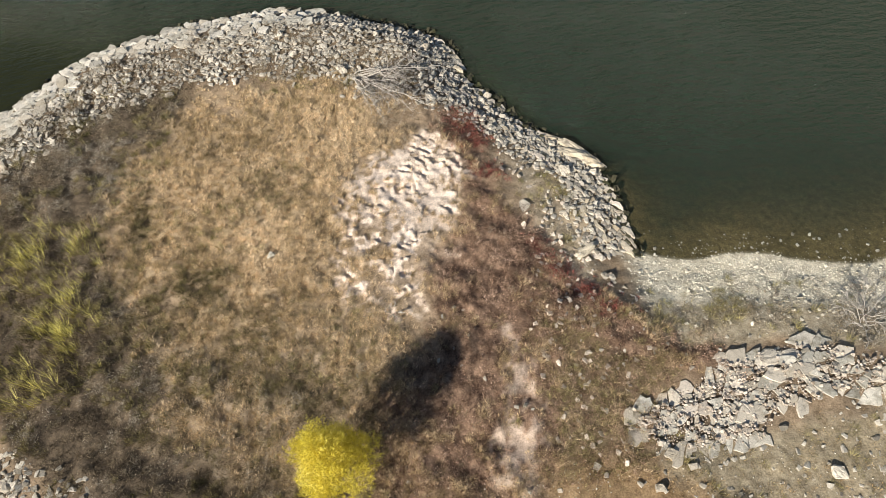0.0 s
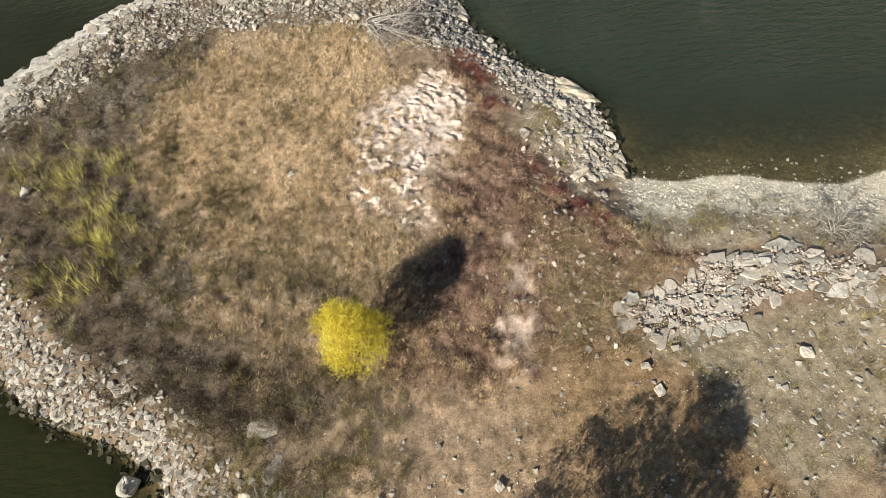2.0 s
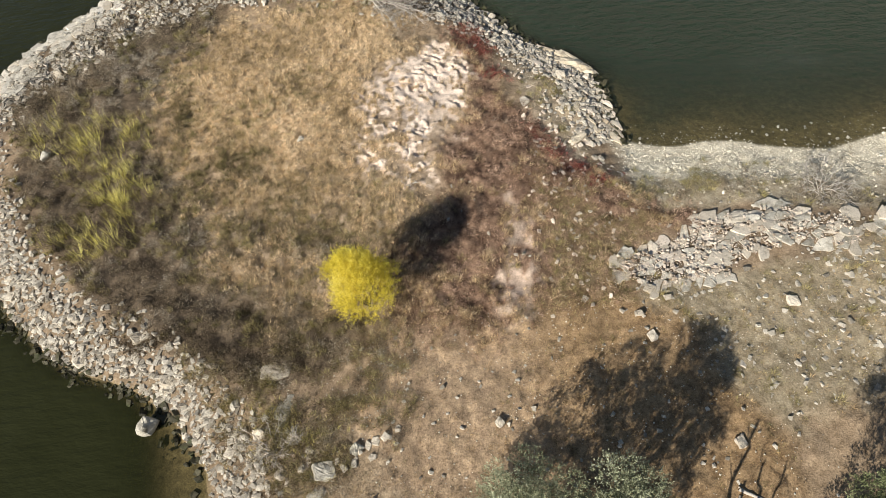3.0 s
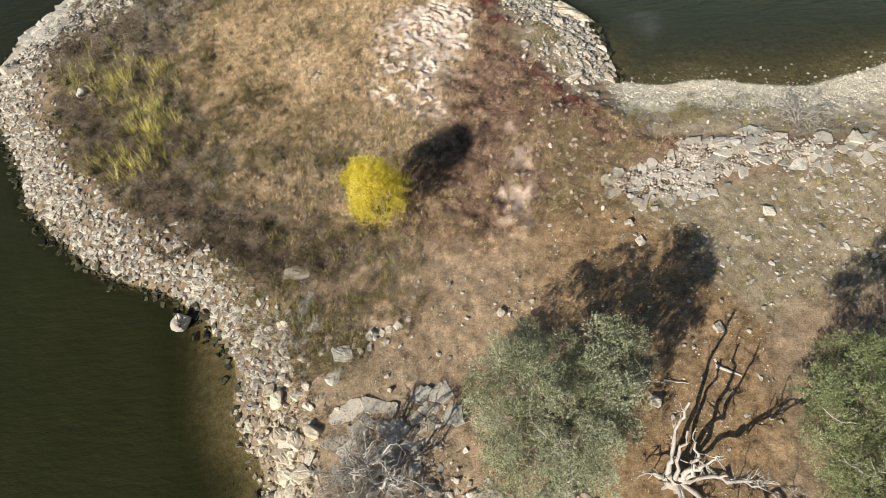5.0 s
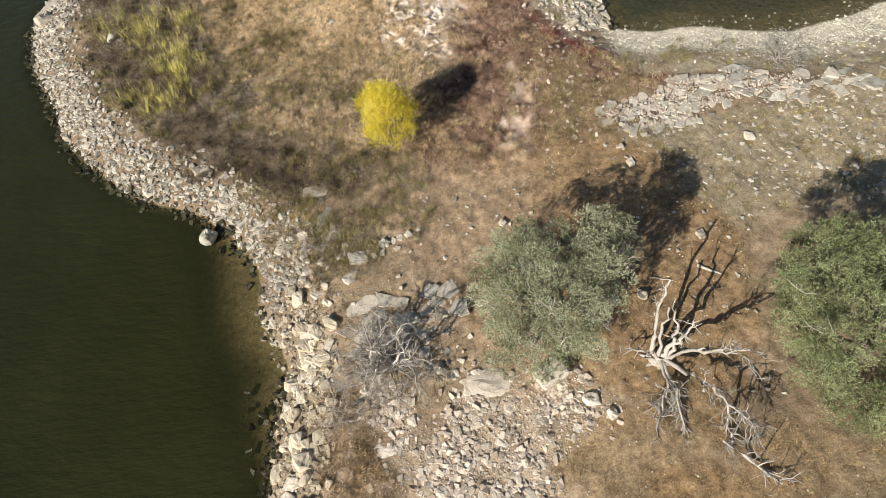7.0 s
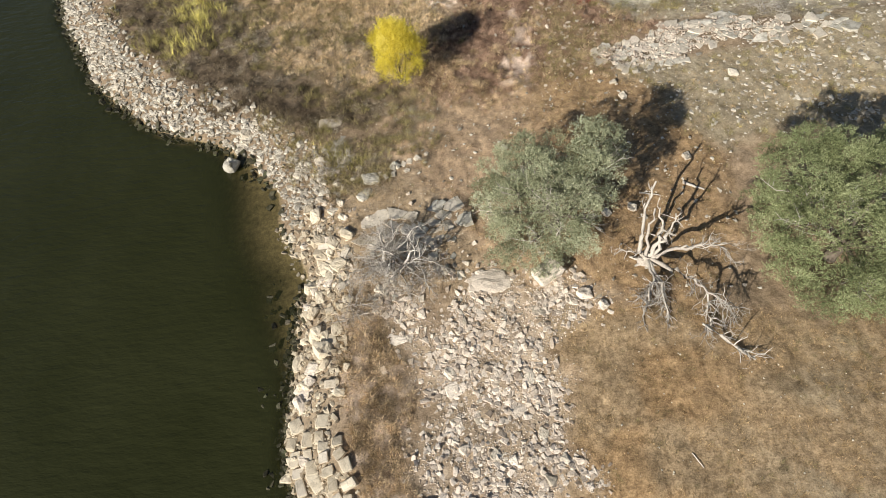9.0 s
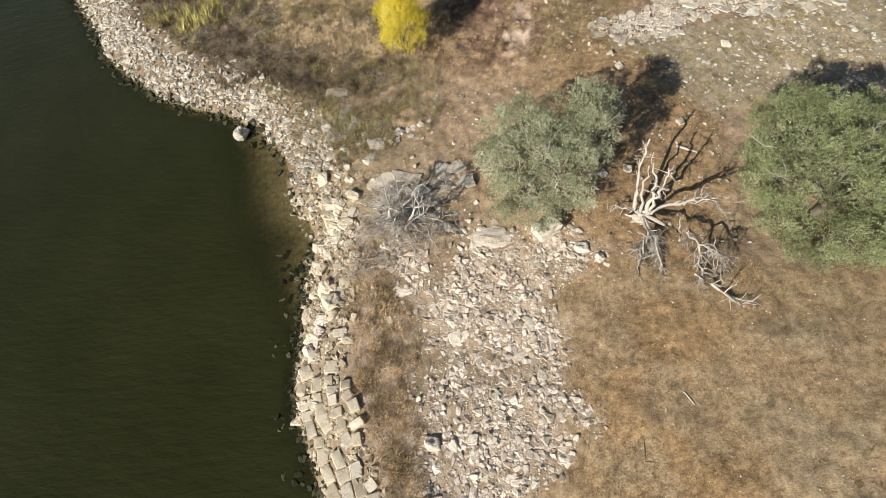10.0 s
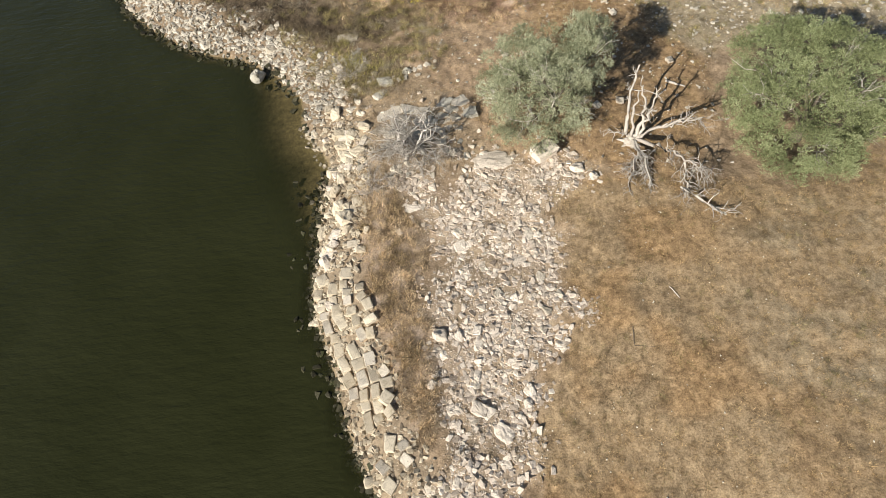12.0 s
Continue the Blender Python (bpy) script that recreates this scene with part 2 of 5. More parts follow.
def stone_material(name, light, dark, stain, rough=0.9, per="object", stain_at=0.62):
    m, nodes, links, bsdf = mat(name)
    if per == "object":
        pick = nodes.new("ShaderNodeObjectInfo").outputs["Random"]
    else:
        pick = nodes.new("ShaderNodeNewGeometry").outputs["Random Per Island"]
    place = nodes.new("ShaderNodeNewGeometry").outputs["Position"]
    tone = ramp(nodes, [(0, dark), (0.35, tuple((a + b) / 2 for a, b in zip(light, dark))), (1, light)])
    links.new(pick, tone.inputs[0])
    big, fine = noise_out(nodes, links, 2.3, 5, 0.65, place), noise_out(nodes, links, 22, 6, 0.7, place)
    mask = ramp(nodes, [(stain_at - 0.1, (0, 0, 0)), (stain_at + 0.1, (1, 1, 1))])
    links.new(big, mask.inputs[0])
    c = mixed(nodes, links, mask.outputs[0], tone.outputs[0], stain)
    grain = ramp(nodes, [(0.25, (0.62, 0.62, 0.62)), (0.75, (1.2, 1.2, 1.2))])
    links.new(fine, grain.inputs[0])
    c = mixed(nodes, links, 0.8, c, grain.outputs[0], "MULTIPLY")
    vein = node(nodes, "ShaderNodeTexVoronoi", Scale=2.6)
    vein.feature = "DISTANCE_TO_EDGE"
    warp = nodes.new("ShaderNodeMix")
    warp.data_type = "VECTOR"
    warp.inputs[0].default_value = 0.12
    wobble = node(nodes, "ShaderNodeTexNoise", Scale=3.0, Detail=3.0)
    links.new(place, wobble.inputs["Vector"])
    links.new(place, warp.inputs[4])
    links.new(wobble.outputs["Color"], warp.inputs[5])
    links.new(warp.outputs[1], vein.inputs["Vector"])
    line = ramp(nodes, [(0.0, (0.4, 0.37, 0.33)), (0.022, (1, 1, 1))])
    links.new(vein.outputs["Distance"], line.inputs[0])
    links.new(mixed(nodes, links, 0.55, c, line.outputs[0], "MULTIPLY"), bsdf.inputs["Base Color"])
    bsdf.inputs["Roughness"].default_value = rough
    bsdf.inputs["Specular IOR Level"].default_value = 0.2
    relief(nodes, links, bsdf, fine, 0.7, 0.05)
    return m


def ground_material():
    m, nodes, links, bsdf = mat("earth")
    place = nodes.new("ShaderNodeNewGeometry").outputs["Position"]
    fine, mid, big = (noise_out(nodes, links, s, 6, 0.65, place) for s in (14, 3.2, 0.5))

    def two(a, b, lo=0.33, hi=0.67, by=None):
        r = ramp(nodes, [(lo, a), (hi, b)])
        links.new(mid if by is None else by, r.inputs[0])
        return r.outputs[0]

    c = two((0.24, 0.17, 0.105), (0.46, 0.34, 0.225))
    # scrub: dark soil under plants, also painted shade in the gaps between stones
    kinds = (("scrub", (0.07, 0.054, 0.038), (0.20, 0.15, 0.10)), ("straw", (0.32, 0.235, 0.14), (0.60, 0.45, 0.29)),
             ("rust", (0.13, 0.08, 0.055), (0.40, 0.265, 0.18)), ("field", (0.20, 0.125, 0.065), (0.54, 0.365, 0.195)),
             ("olive", (0.24, 0.19, 0.12), (0.48, 0.40, 0.275)), ("gravel", (0.48, 0.42, 0.31), (0.84, 0.77, 0.61)),
             ("sand", (0.78, 0.62, 0.49), (0.95, 0.80, 0.67)), ("bed", (0.13, 0.10, 0.045), (0.31, 0.24, 0.105)))
    for name, a, b in kinds:
        t = node(nodes, "ShaderNodeAttribute")
        t.attribute_name = name
        c = mixed(nodes, links, t.outputs["Fac"], c, two(a, b))
    speck = ramp(nodes, [(0.34, (0.58, 0.58, 0.58)), (0.66, (1.25, 1.25, 1.25))])
    links.new(fine, speck.inputs[0])
    c = mixed(nodes, links, 0.85, c, speck.outputs[0], "MULTIPLY")
    wide = ramp(nodes, [(0.35, (0.82, 0.82, 0.82)), (0.65, (1.12, 1.12, 1.12))])
    links.new(big, wide.inputs[0])
    links.new(mixed(nodes, links, 0.8, c, wide.outputs[0], "MULTIPLY"), bsdf.inputs["Base Color"])
    bsdf.inputs["Roughness"].default_value = 0.95
    bsdf.inputs["Specular IOR Level"].default_value = 0.15
    relief(nodes, links, bsdf, fine, 0.6, 0.06)
    return m


def water_material():
    m, nodes, links, bsdf = mat("lake_water")
    place = nodes.new("ShaderNodeNewGeometry").outputs["Position"]
    turn = nodes.new("ShaderNodeMapping")
    turn.inputs["Rotation"].default_value = (0, 0, -0.35)
    turn.inputs["Scale"].default_value = (0.55, 1.6, 1)
    links.new(place, turn.inputs["Vector"])
    a = noise_out(nodes, links, 1.5, 4, 0.62, turn.outputs[0])
    b = noise_out(nodes, links, 0.22, 2, 0.5, place)
    wind = node(nodes, "ShaderNodeAttribute")
    wind.attribute_name = "wind"
    mul = nodes.new("ShaderNodeMath")
    mul.operation = "MULTIPLY"
    links.new(a, mul.inputs[0])
    links.new(wind.outputs["Fac"], mul.inputs[1])
    relief(nodes, links, bsdf, mul.outputs[0], 1.0, 1.5)
    murk = node(nodes, "ShaderNodeAttribute")
    murk.attribute_name = "murk"
    tint = ramp(nodes, [(0.3, (0.021, 0.022, 0.006)), (0.7, (0.027, 0.028, 0.009))])
    links.new(b, tint.inputs[0])
    # the sky's sheen on the rippled water is mixed into the base colour
    links.new(mixed(nodes, links, wind.outputs["Fac"], tint.outputs[0], (0.019, 0.034, 0.022)), bsdf.inputs["Base Color"])
    links.new(murk.outputs["Fac"], bsdf.inputs["Alpha"])
    bsdf.inputs["Roughness"].default_value = 0.07
    bsdf.inputs["IOR"].default_value = 1.333
    bsdf.inputs["Specular IOR Level"].default_value = 0.5
    return m


M_GROUND, M_WATER = ground_material(), water_material()
M_STONE = stone_material("weathered_limestone", (0.77, 0.685, 0.56), (0.46, 0.40, 0.315), (0.38, 0.325, 0.245))
M_STONES = stone_material("broken_limestone", (0.70, 0.64, 0.54), (0.25, 0.22, 0.175), (0.34, 0.30, 0.23), per="island")
M_CREAM = stone_material("cream_limestone", (0.77, 0.675, 0.52), (0.52, 0.44, 0.325), (0.40, 0.33, 0.23), stain_at=0.62)
M_CREAMS = stone_material("cream_limestone_rubble", (0.68, 0.59, 0.45), (0.26, 0.205, 0.14), (0.30, 0.24, 0.165), per="island")
M_RUBBLE = stone_material("fresh_limestone_rubble", (0.84, 0.73, 0.61), (0.36, 0.285, 0.215), (0.45, 0.365, 0.285), per="island")
M_LEDGE = stone_material("pale_ledge_limestone", (0.84, 0.79, 0.68), (0.60, 0.55, 0.46), (0.40, 0.36, 0.29), stain_at=0.53)
M_SLAB = stone_material("bleached_limestone_slab", (0.84, 0.74, 0.62), (0.64, 0.55, 0.45), (0.44, 0.37, 0.29), stain_at=0.66)
M_PALE = stone_material("sunbleached_limestone", (0.88, 0.81, 0.70), (0.70, 0.64, 0.54), (0.46, 0.41, 0.33), stain_at=0.66)
M_PEBBLE = stone_material("bleached_pebbles", (0.88, 0.82, 0.68), (0.50, 0.44, 0.34), (0.42, 0.36, 0.27), per="island")
M_GREY = stone_material("lichened_limestone", (0.62, 0.58, 0.49), (0.46, 0.43, 0.36), (0.29, 0.26, 0.2), stain_at=0.56)
M_WET = stone_material("algae_covered_stone", (0.10, 0.09, 0.055), (0.03, 0.028, 0.016), (0.07, 0.08, 0.03), 0.45, per="island")
M_PALEWOOD = stone_material("bleached_dead_wood", (0.78, 0.73, 0.67), (0.62, 0.57, 0.51), (0.32, 0.27, 0.22), 0.85, stain_at=0.66)
M_WOOD = stone_material("silvered_dead_wood", (0.60, 0.55, 0.48), (0.46, 0.41, 0.355), (0.27, 0.23, 0.19), 0.85, stain_at=0.66)
M_TWIG = stone_material("grey_twigs", (0.70, 0.65, 0.58), (0.44, 0.39, 0.34), (0.20, 0.165, 0.13), per="island")
M_BARK = stone_material("grey_brown_bark", (0.22, 0.18, 0.14), (0.17, 0.14, 0.11), (0.10, 0.08, 0.06))
M_STRAW = leafy("dry_straw_grass", [(0, (0.15, 0.115, 0.058)), (0.3, (0.40, 0.295, 0.155)), (0.6, (0.72, 0.545, 0.33)), (1, (0.90, 0.73, 0.50))])
M_FIELD = leafy("short_dry_turf", [(0, (0.13, 0.10, 0.06)), (0.4, (0.38, 0.255, 0.12)), (1, (0.74, 0.535, 0.285))])
M_OLIVE = leafy("olive_grass", [(0, (0.085, 0.08, 0.028)), (0.5, (0.31, 0.265, 0.11)), (1, (0.56, 0.47, 0.23))])
M_DARK = leafy("dark_scrub", [(0, (0.062, 0.046, 0.032)), (0.35, (0.195, 0.148, 0.092)), (0.65, (0.32, 0.258, 0.172)), (1, (0.45, 0.40, 0.325))], 0.9, 0.22)
M_RED = leafy("russet_scrub", [(0, (0.085, 0.05, 0.034)), (0.45, (0.31, 0.195, 0.13)), (1, (0.60, 0.43, 0.315))], 0.9, 0.34)
M_CRIMSON = leafy("crimson_shrub_leaves", [(0, (0.15, 0.045, 0.035)), (1, (0.36, 0.115, 0.085))])
M_GOLD = leafy("yellow_willow_leaves", [(0, (0.56, 0.46, 0.05)), (0.5, (0.84, 0.72, 0.10)), (1, (0.92, 0.84, 0.26))], 0.6, 0.12, 0.3)
M_REED = leafy("yellow_green_stems", [(0, (0.48, 0.42, 0.11)), (1, (0.88, 0.80, 0.26))])
M_OAK = leafy("grey_green_oak_leaves", [(0, (0.12, 0.13, 0.065)), (0.5, (0.33, 0.345, 0.21)), (1, (0.56, 0.57, 0.41))], 0.7, 0.15, 0.06)
M_OAK2 = leafy("green_oak_leaves", [(0, (0.065, 0.075, 0.03)), (0.5, (0.23, 0.26, 0.12)), (1, (0.44, 0.47, 0.26))], 0.7, 0.18, 0.06)


# ---- mesh helpers ----
def shaped(name, verts, faces, material, smooth_faces=False, tone=None):
    """A mesh from arrays: verts (n, 3), faces (m, 3 or 4)."""
    me = bpy.data.meshes.new(name)
    verts, faces = np.asarray(verts, np.float32), np.asarray(faces, np.int32)
    k = faces.shape[1]
    me.vertices.add(len(verts))
    me.vertices.foreach_set("co", verts.ravel())
    me.loops.add(faces.size)
    me.loops.foreach_set("vertex_index", faces.ravel())
    me.polygons.add(len(faces))
    me.polygons.foreach_set("loop_start", np.arange(0, faces.size, k, dtype=np.int32))
    me.polygons.foreach_set("loop_total", np.full(len(faces), k, np.int32))
    me.polygons.foreach_set("use_smooth", np.full(len(faces), smooth_faces))
    me.materials.append(material)
    if tone is not None:
        me.attributes.new("tone", "FLOAT", "POINT").data.foreach_set("value", np.asarray(tone, np.float32))
    me.update(calc_edges=True)
    return me


def under(name, mesh, parent, label=""):
    """A mesh as one part of a thing."""
    ob = new(name, mesh)
    ob.parent = parent
    return tagged(ob, label)


def thing(name, x, y, z, label, category, group=""):
    ob = new(name)
    ob.location = (x, y, z)
    return tagged(ob, label, category, group)


# ---- the ground, one sheet to the horizon, and the lake ----
def stretched(cuts, far):
    """Grid lines: from each cut on, the step given with it; past both ends ever wider to the horizon."""
    inner = np.concatenate([np.arange(a, b - step / 2, step) for (a, step), (b, _) in zip(cuts, cuts[1:])] + [[cuts[-1][0]]])
    out, gap = [], 0.2
    while not out or out[-1] < far:
        gap *= 1.45
        out.append((out[-1] if out else 0) + gap)
    out = np.array(out)
    return np.concatenate([inner[0] - out[::-1], inner, inner[-1] + out])


def sheet(xs, ys):
    gx, gy = np.meshgrid(xs, ys)
    n, m = len(xs), len(ys)
    i = (np.arange(m - 1)[:, None] * n + np.arange(n - 1)).ravel()
    return gx.ravel(), gy.ravel(), np.stack([i, i + 1, i + n + 1, i + n], 1)


XS = stretched([(-31, 0.21), (-5.8, 0.085), (1.9, 0.21), (27.5, 0)], 2300)
YS = stretched([(-29.5, 0.21), (11.2, 0.085), (23, 0.21), (38.5, 0)], 2300)
gx, gy, quads = sheet(XS, YS)
zone = survey(gx, gy)
gz = terrain(gx, gy, zone["d"])
# wind-cut steps in the bare sand: long backs that rise away from the sun, and short drops behind them
step = (0.697 * gx + 0.717 * gy) / 0.66 + 2.6 * fbm(gx, gy, 1.2, 72) + 0.9 * fbm(gx, gy, 0.35, 272)
step = step - np.floor(step)
scarp = np.where(step < 0.84, step / 0.84, (1 - step) / 0.16) - 0.5
scarp = scarp * 0.24 * smooth(0.42, 0.62, fbm(gx, gy, 0.55, 270)) + 0.07 * (fbm(gx, gy, 0.25, 273) - 0.5)
lumps = np.abs(fbm(gx, gy, 0.6, 71) - 0.5) * 2
hummock = np.maximum(zone["tan"], zone["mixed"]) * (0.11 - 0.30 * lumps) * (1 - zone["sand"]) + np.maximum(zone["sand"], 0.6 * zone["pale"]) * scarp
hummock = hummock + np.maximum(zone["dark"], zone["red"]) * (1 - zone["tan"]) * (0.55 * (fbm(gx, gy, 0.8, 74) - 0.5)) + 0.2 * (fbm(gx, gy, 0.6, 75) - 0.5)
gz = gz + hummock * smooth(0.3, 1.5, zone["d"])
PLAN = {key: value.reshape(len(YS), len(XS)) for key, value in zone.items()}
PLAN["z"] = gz.reshape(len(YS), len(XS))


def read_plan(key, x, y):
    """A layer of the plan at places between its grid lines."""
    x, y = np.asarray(x, float), np.asarray(y, float)
    i, j = np.clip(np.searchsorted(XS, x) - 1, 0, len(XS) - 2), np.clip(np.searchsorted(YS, y) - 1, 0, len(YS) - 2)
    u, v = (x - XS[i]) / (XS[i + 1] - XS[i]), (y - YS[j]) / (YS[j + 1] - YS[j])
    p = PLAN[key]
    return (p[j, i] * (1 - u) + p[j, i + 1] * u) * (1 - v) + (p[j + 1, i] * (1 - u) + p[j + 1, i + 1] * u) * v


class Here(dict):
    """The plan's layers at some places, read when asked for."""

    def __init__(self, x, y):
        self.x, self.y = x, y

    def __missing__(self, key):
        self[key] = read_plan(key, self.x, self.y)
        return self[key]


def zones(x, y):
    return Here(x, y)


def ground_z(x, y):
    return read_plan("z", x, y)


def height_at(x, y):
    return float(ground_z(np.array([x]), np.array([y]))[0])


me = shaped("ground", np.stack([gx, gy, gz], 1), quads, M_GROUND, True)
land = smooth(-0.1, 0.3, zone["d"])
patchy = smooth(0.42, 0.58, fbm(gx, gy, 0.9, 73))
# riprap, wall and ledge borrow the scrub tone to paint shade into their gaps
layers = {"scrub": np.maximum.reduce([zone["dark"], 0.5 * zone["mixed"], 0.4 * zone["brow"], 0.62 * zone["riprap"], 0.35 * zone["wall"], 0.6 * zone["ledge"]]), "straw": np.maximum.reduce([zone["tan"], 0.45 * zone["mixed"], 0.5 * zone["flat"], 0.5 * zone["pale"]]), "rust": zone["red"],
          "field": np.maximum.reduce([zone["field"], zone["turf"] * 0.8, zone["neck"] * 0.7 * (1 - 0.8 * zone["riprap"])]), "olive": np.maximum.reduce([zone["stony"], 0.8 * zone["spit"] * smooth(2.4, 3.6, zone["d"]), zone["field"] * np.clip(smooth(0.45, 0.6, fbm(gx, gy, 3.0, 76)) * 0.4 + 0.5 * smooth(5, 13, gx), 0, 0.75)]),
          "gravel": np.clip(zone["spit"] * (0.3 + 0.7 * smooth(3.6, 2.4, zone["d"] + 0.8 * (fbm(gx, gy, 1.0, 252) - 0.5))) + zone["rubble"] * 0.12 + zone["neck"] * 0.2 * (1 - zone["riprap"]) + zone["flat"] * 0.3 + zone["wall"] * 0.12 + zone["stony"] * 0.06 * patchy, 0, 1),
          "sand": np.clip(zone["sand"] + 0.42 * zone["pale"] * smooth(0.42, 0.54, fbm(gx, gy, 0.4, 248)) + 0.12 * zone["mixed"] * patchy + 0.5 * zone["brow"] * patchy + 0.16 * zone["turf"] * smooth(5, 0, gx) + zone["rubble"] * 0.14 * patchy, 0, 1), "bed": smooth(0.15, -0.15, zone["d"])}
for name, value in layers.items():
    me.attributes.new(name, "FLOAT", "POINT").data.foreach_set("value", np.asarray(value, np.float32))
ground = tagged(new("ground", me), "dry lakeside earth with straw grass, bare sand and gravel", "ground", kind="structure")

wx, wy, quads = sheet(stretched([(-36, 0.7), (32, 0)], 2300), stretched([(-33, 0.7), (42, 0)], 2300))
deep = WATER - terrain(wx, wy)
me = shaped("water", np.stack([wx, wy, np.full(len(wx), WATER)], 1), quads, M_WATER, True)
murk = np.clip(1 - np.exp(-np.maximum(deep, 0.0) * 2.8), 0.3, 0.996)
# strength of the ripples and of the painted sky sheen
wind = 0.05 + 0.95 * np.clip(smooth(22, 34, wy + 0.4 * wx) + smooth(4, 9, wx) * smooth(8, 14, wy), 0, 1)
for name, value in (("murk", murk), ("wind", wind)):
    me.attributes.new(name, "FLOAT", "POINT").data.foreach_set("value", np.asarray(value, np.float32))
tagged(new("water", me), "dark green lake water with small ripples", "water", kind="structure")


# ---- stones ----
def chunk(name, material, size=(1, 0.75, 0.5), seed=0, points=16, least=0.45):
    """A broken stone: the hull of points in a rough box, 1 long, standing on its base."""
    r = random.Random(seed)
    bm = bmesh.new()
    spread = [Vector((i, j, k)) * r.uniform(least, 0.98) for i in (-1, 1) for j in (-1, 1) for k in (-1, 1)]
    for _ in range(max(points - 8, 0)):
        p = Vector([r.gauss(0, 1) for _ in range(3)]).normalized()
        spread.append(p * r.uniform(0.95, 1.2))
    for p in spread:
        p = p + Vector([r.gauss(0, 0.1) for _ in range(3)])
        bm.verts.new((p.x * size[0] / 2, p.y * size[1] / 2, p.z * size[2] / 2 + size[2] * 0.32))
    res = bmesh.ops.convex_hull(bm, input=bm.verts)
    bmesh.ops.delete(bm, geom=[v for v in bm.verts if not v.link_faces], context="VERTS")
    bmesh.ops.triangulate(bm, faces=bm.faces)
    me = bpy.data.meshes.new(name)
    bm.to_mesh(me)
    bm.free()
    me.materials.append(material)
    return me


def boulder(name, material, size, seed):
    """A larger weathered rock: a broken block, cut finer, pitted and chipped."""
    base = chunk(name, material, size, seed, 22, 0.3)
    bm = bmesh.new()
    bm.from_mesh(base)
    bmesh.ops.subdivide_edges(bm, edges=bm.edges, cuts=3, use_grid_fill=True)
    bmesh.ops.smooth_vert(bm, verts=bm.verts, factor=0.5, use_axis_x=True, use_axis_y=True, use_axis_z=True)
    bm.normal_update()
    for v in bm.verts:
        p = v.co * 2.2 + Vector((seed, 0, 0))
        v.co += v.normal * (0.06 * noise.noise(p) + 0.05 * noise.noise(p * 3.1)) + Vector((0.02 * noise.noise(p * 2 + Vector((9, 0, 0))), 0.02 * noise.noise(p * 2 + Vector((0, 9, 0))), 0))
    me = bpy.data.meshes.new(name)
    bm.to_mesh(me)
    bm.free()
    me.materials.append(material)
    return me


def arrays(me):
    v = np.empty(len(me.vertices) * 3, np.float32)
    me.vertices.foreach_get("co", v)
    f = np.empty(len(me.loops), np.int32)
    me.loops.foreach_get("vertex_index", f)
    return v.reshape(-1, 3), f.reshape(-1, 3)


SHAPES = [(1, 0.8, 0.6), (1, 0.6, 0.45), (1, 0.85, 0.4), (1, 0.7, 0.7), (1, 0.55, 0.3), (1, 0.9, 0.55), (1, 0.75, 0.35), (1, 0.65, 0.6)]
VARIANTS = {m.name: [chunk("stone", m, s, 10 + i, 13) for i, s in enumerate(SHAPES)] for m in (M_STONE, M_CREAM, M_GREY, M_LEDGE, M_SLAB)}
BOULDERS = {m.name: [boulder("rock", m, s, 30 + i) for i, s in enumerate(SHAPES)] for m in (M_STONE, M_CREAM, M_GREY, M_LEDGE, M_SLAB)}
BITS = [(np.array([(0.5, 0, 0), (0, 0.4, 0.05), (-0.45, 0.05, 0), (0.05, -0.38, 0), (0.05, 0.02, 0.32), (0, 0, -0.3)], np.float32) * s, np.array([(0, 1, 4), (1, 2, 4), (2, 3, 4), (3, 0, 4), (1, 0, 5), (2, 1, 5), (3, 2, 5), (0, 3, 5)], np.int32)) for s in (1.0, 0.9)]
PLAIN = [arrays(me) for me in VARIANTS[M_STONE.name]]


def spots(n, box, weight, seed):
    """About n places in a box of the plan, kept by a weight from 0 to 1."""
    r = np.random.default_rng(seed)
    x, y = r.uniform(box[0], box[2], n), r.uniform(box[1], box[3], n)
    keep = r.random(n) < weight(x, y)
    return x[keep], y[keep], r


def sizes(r, n, small, large, power=2.2):
    return small + (large - small) * r.random(n) ** power


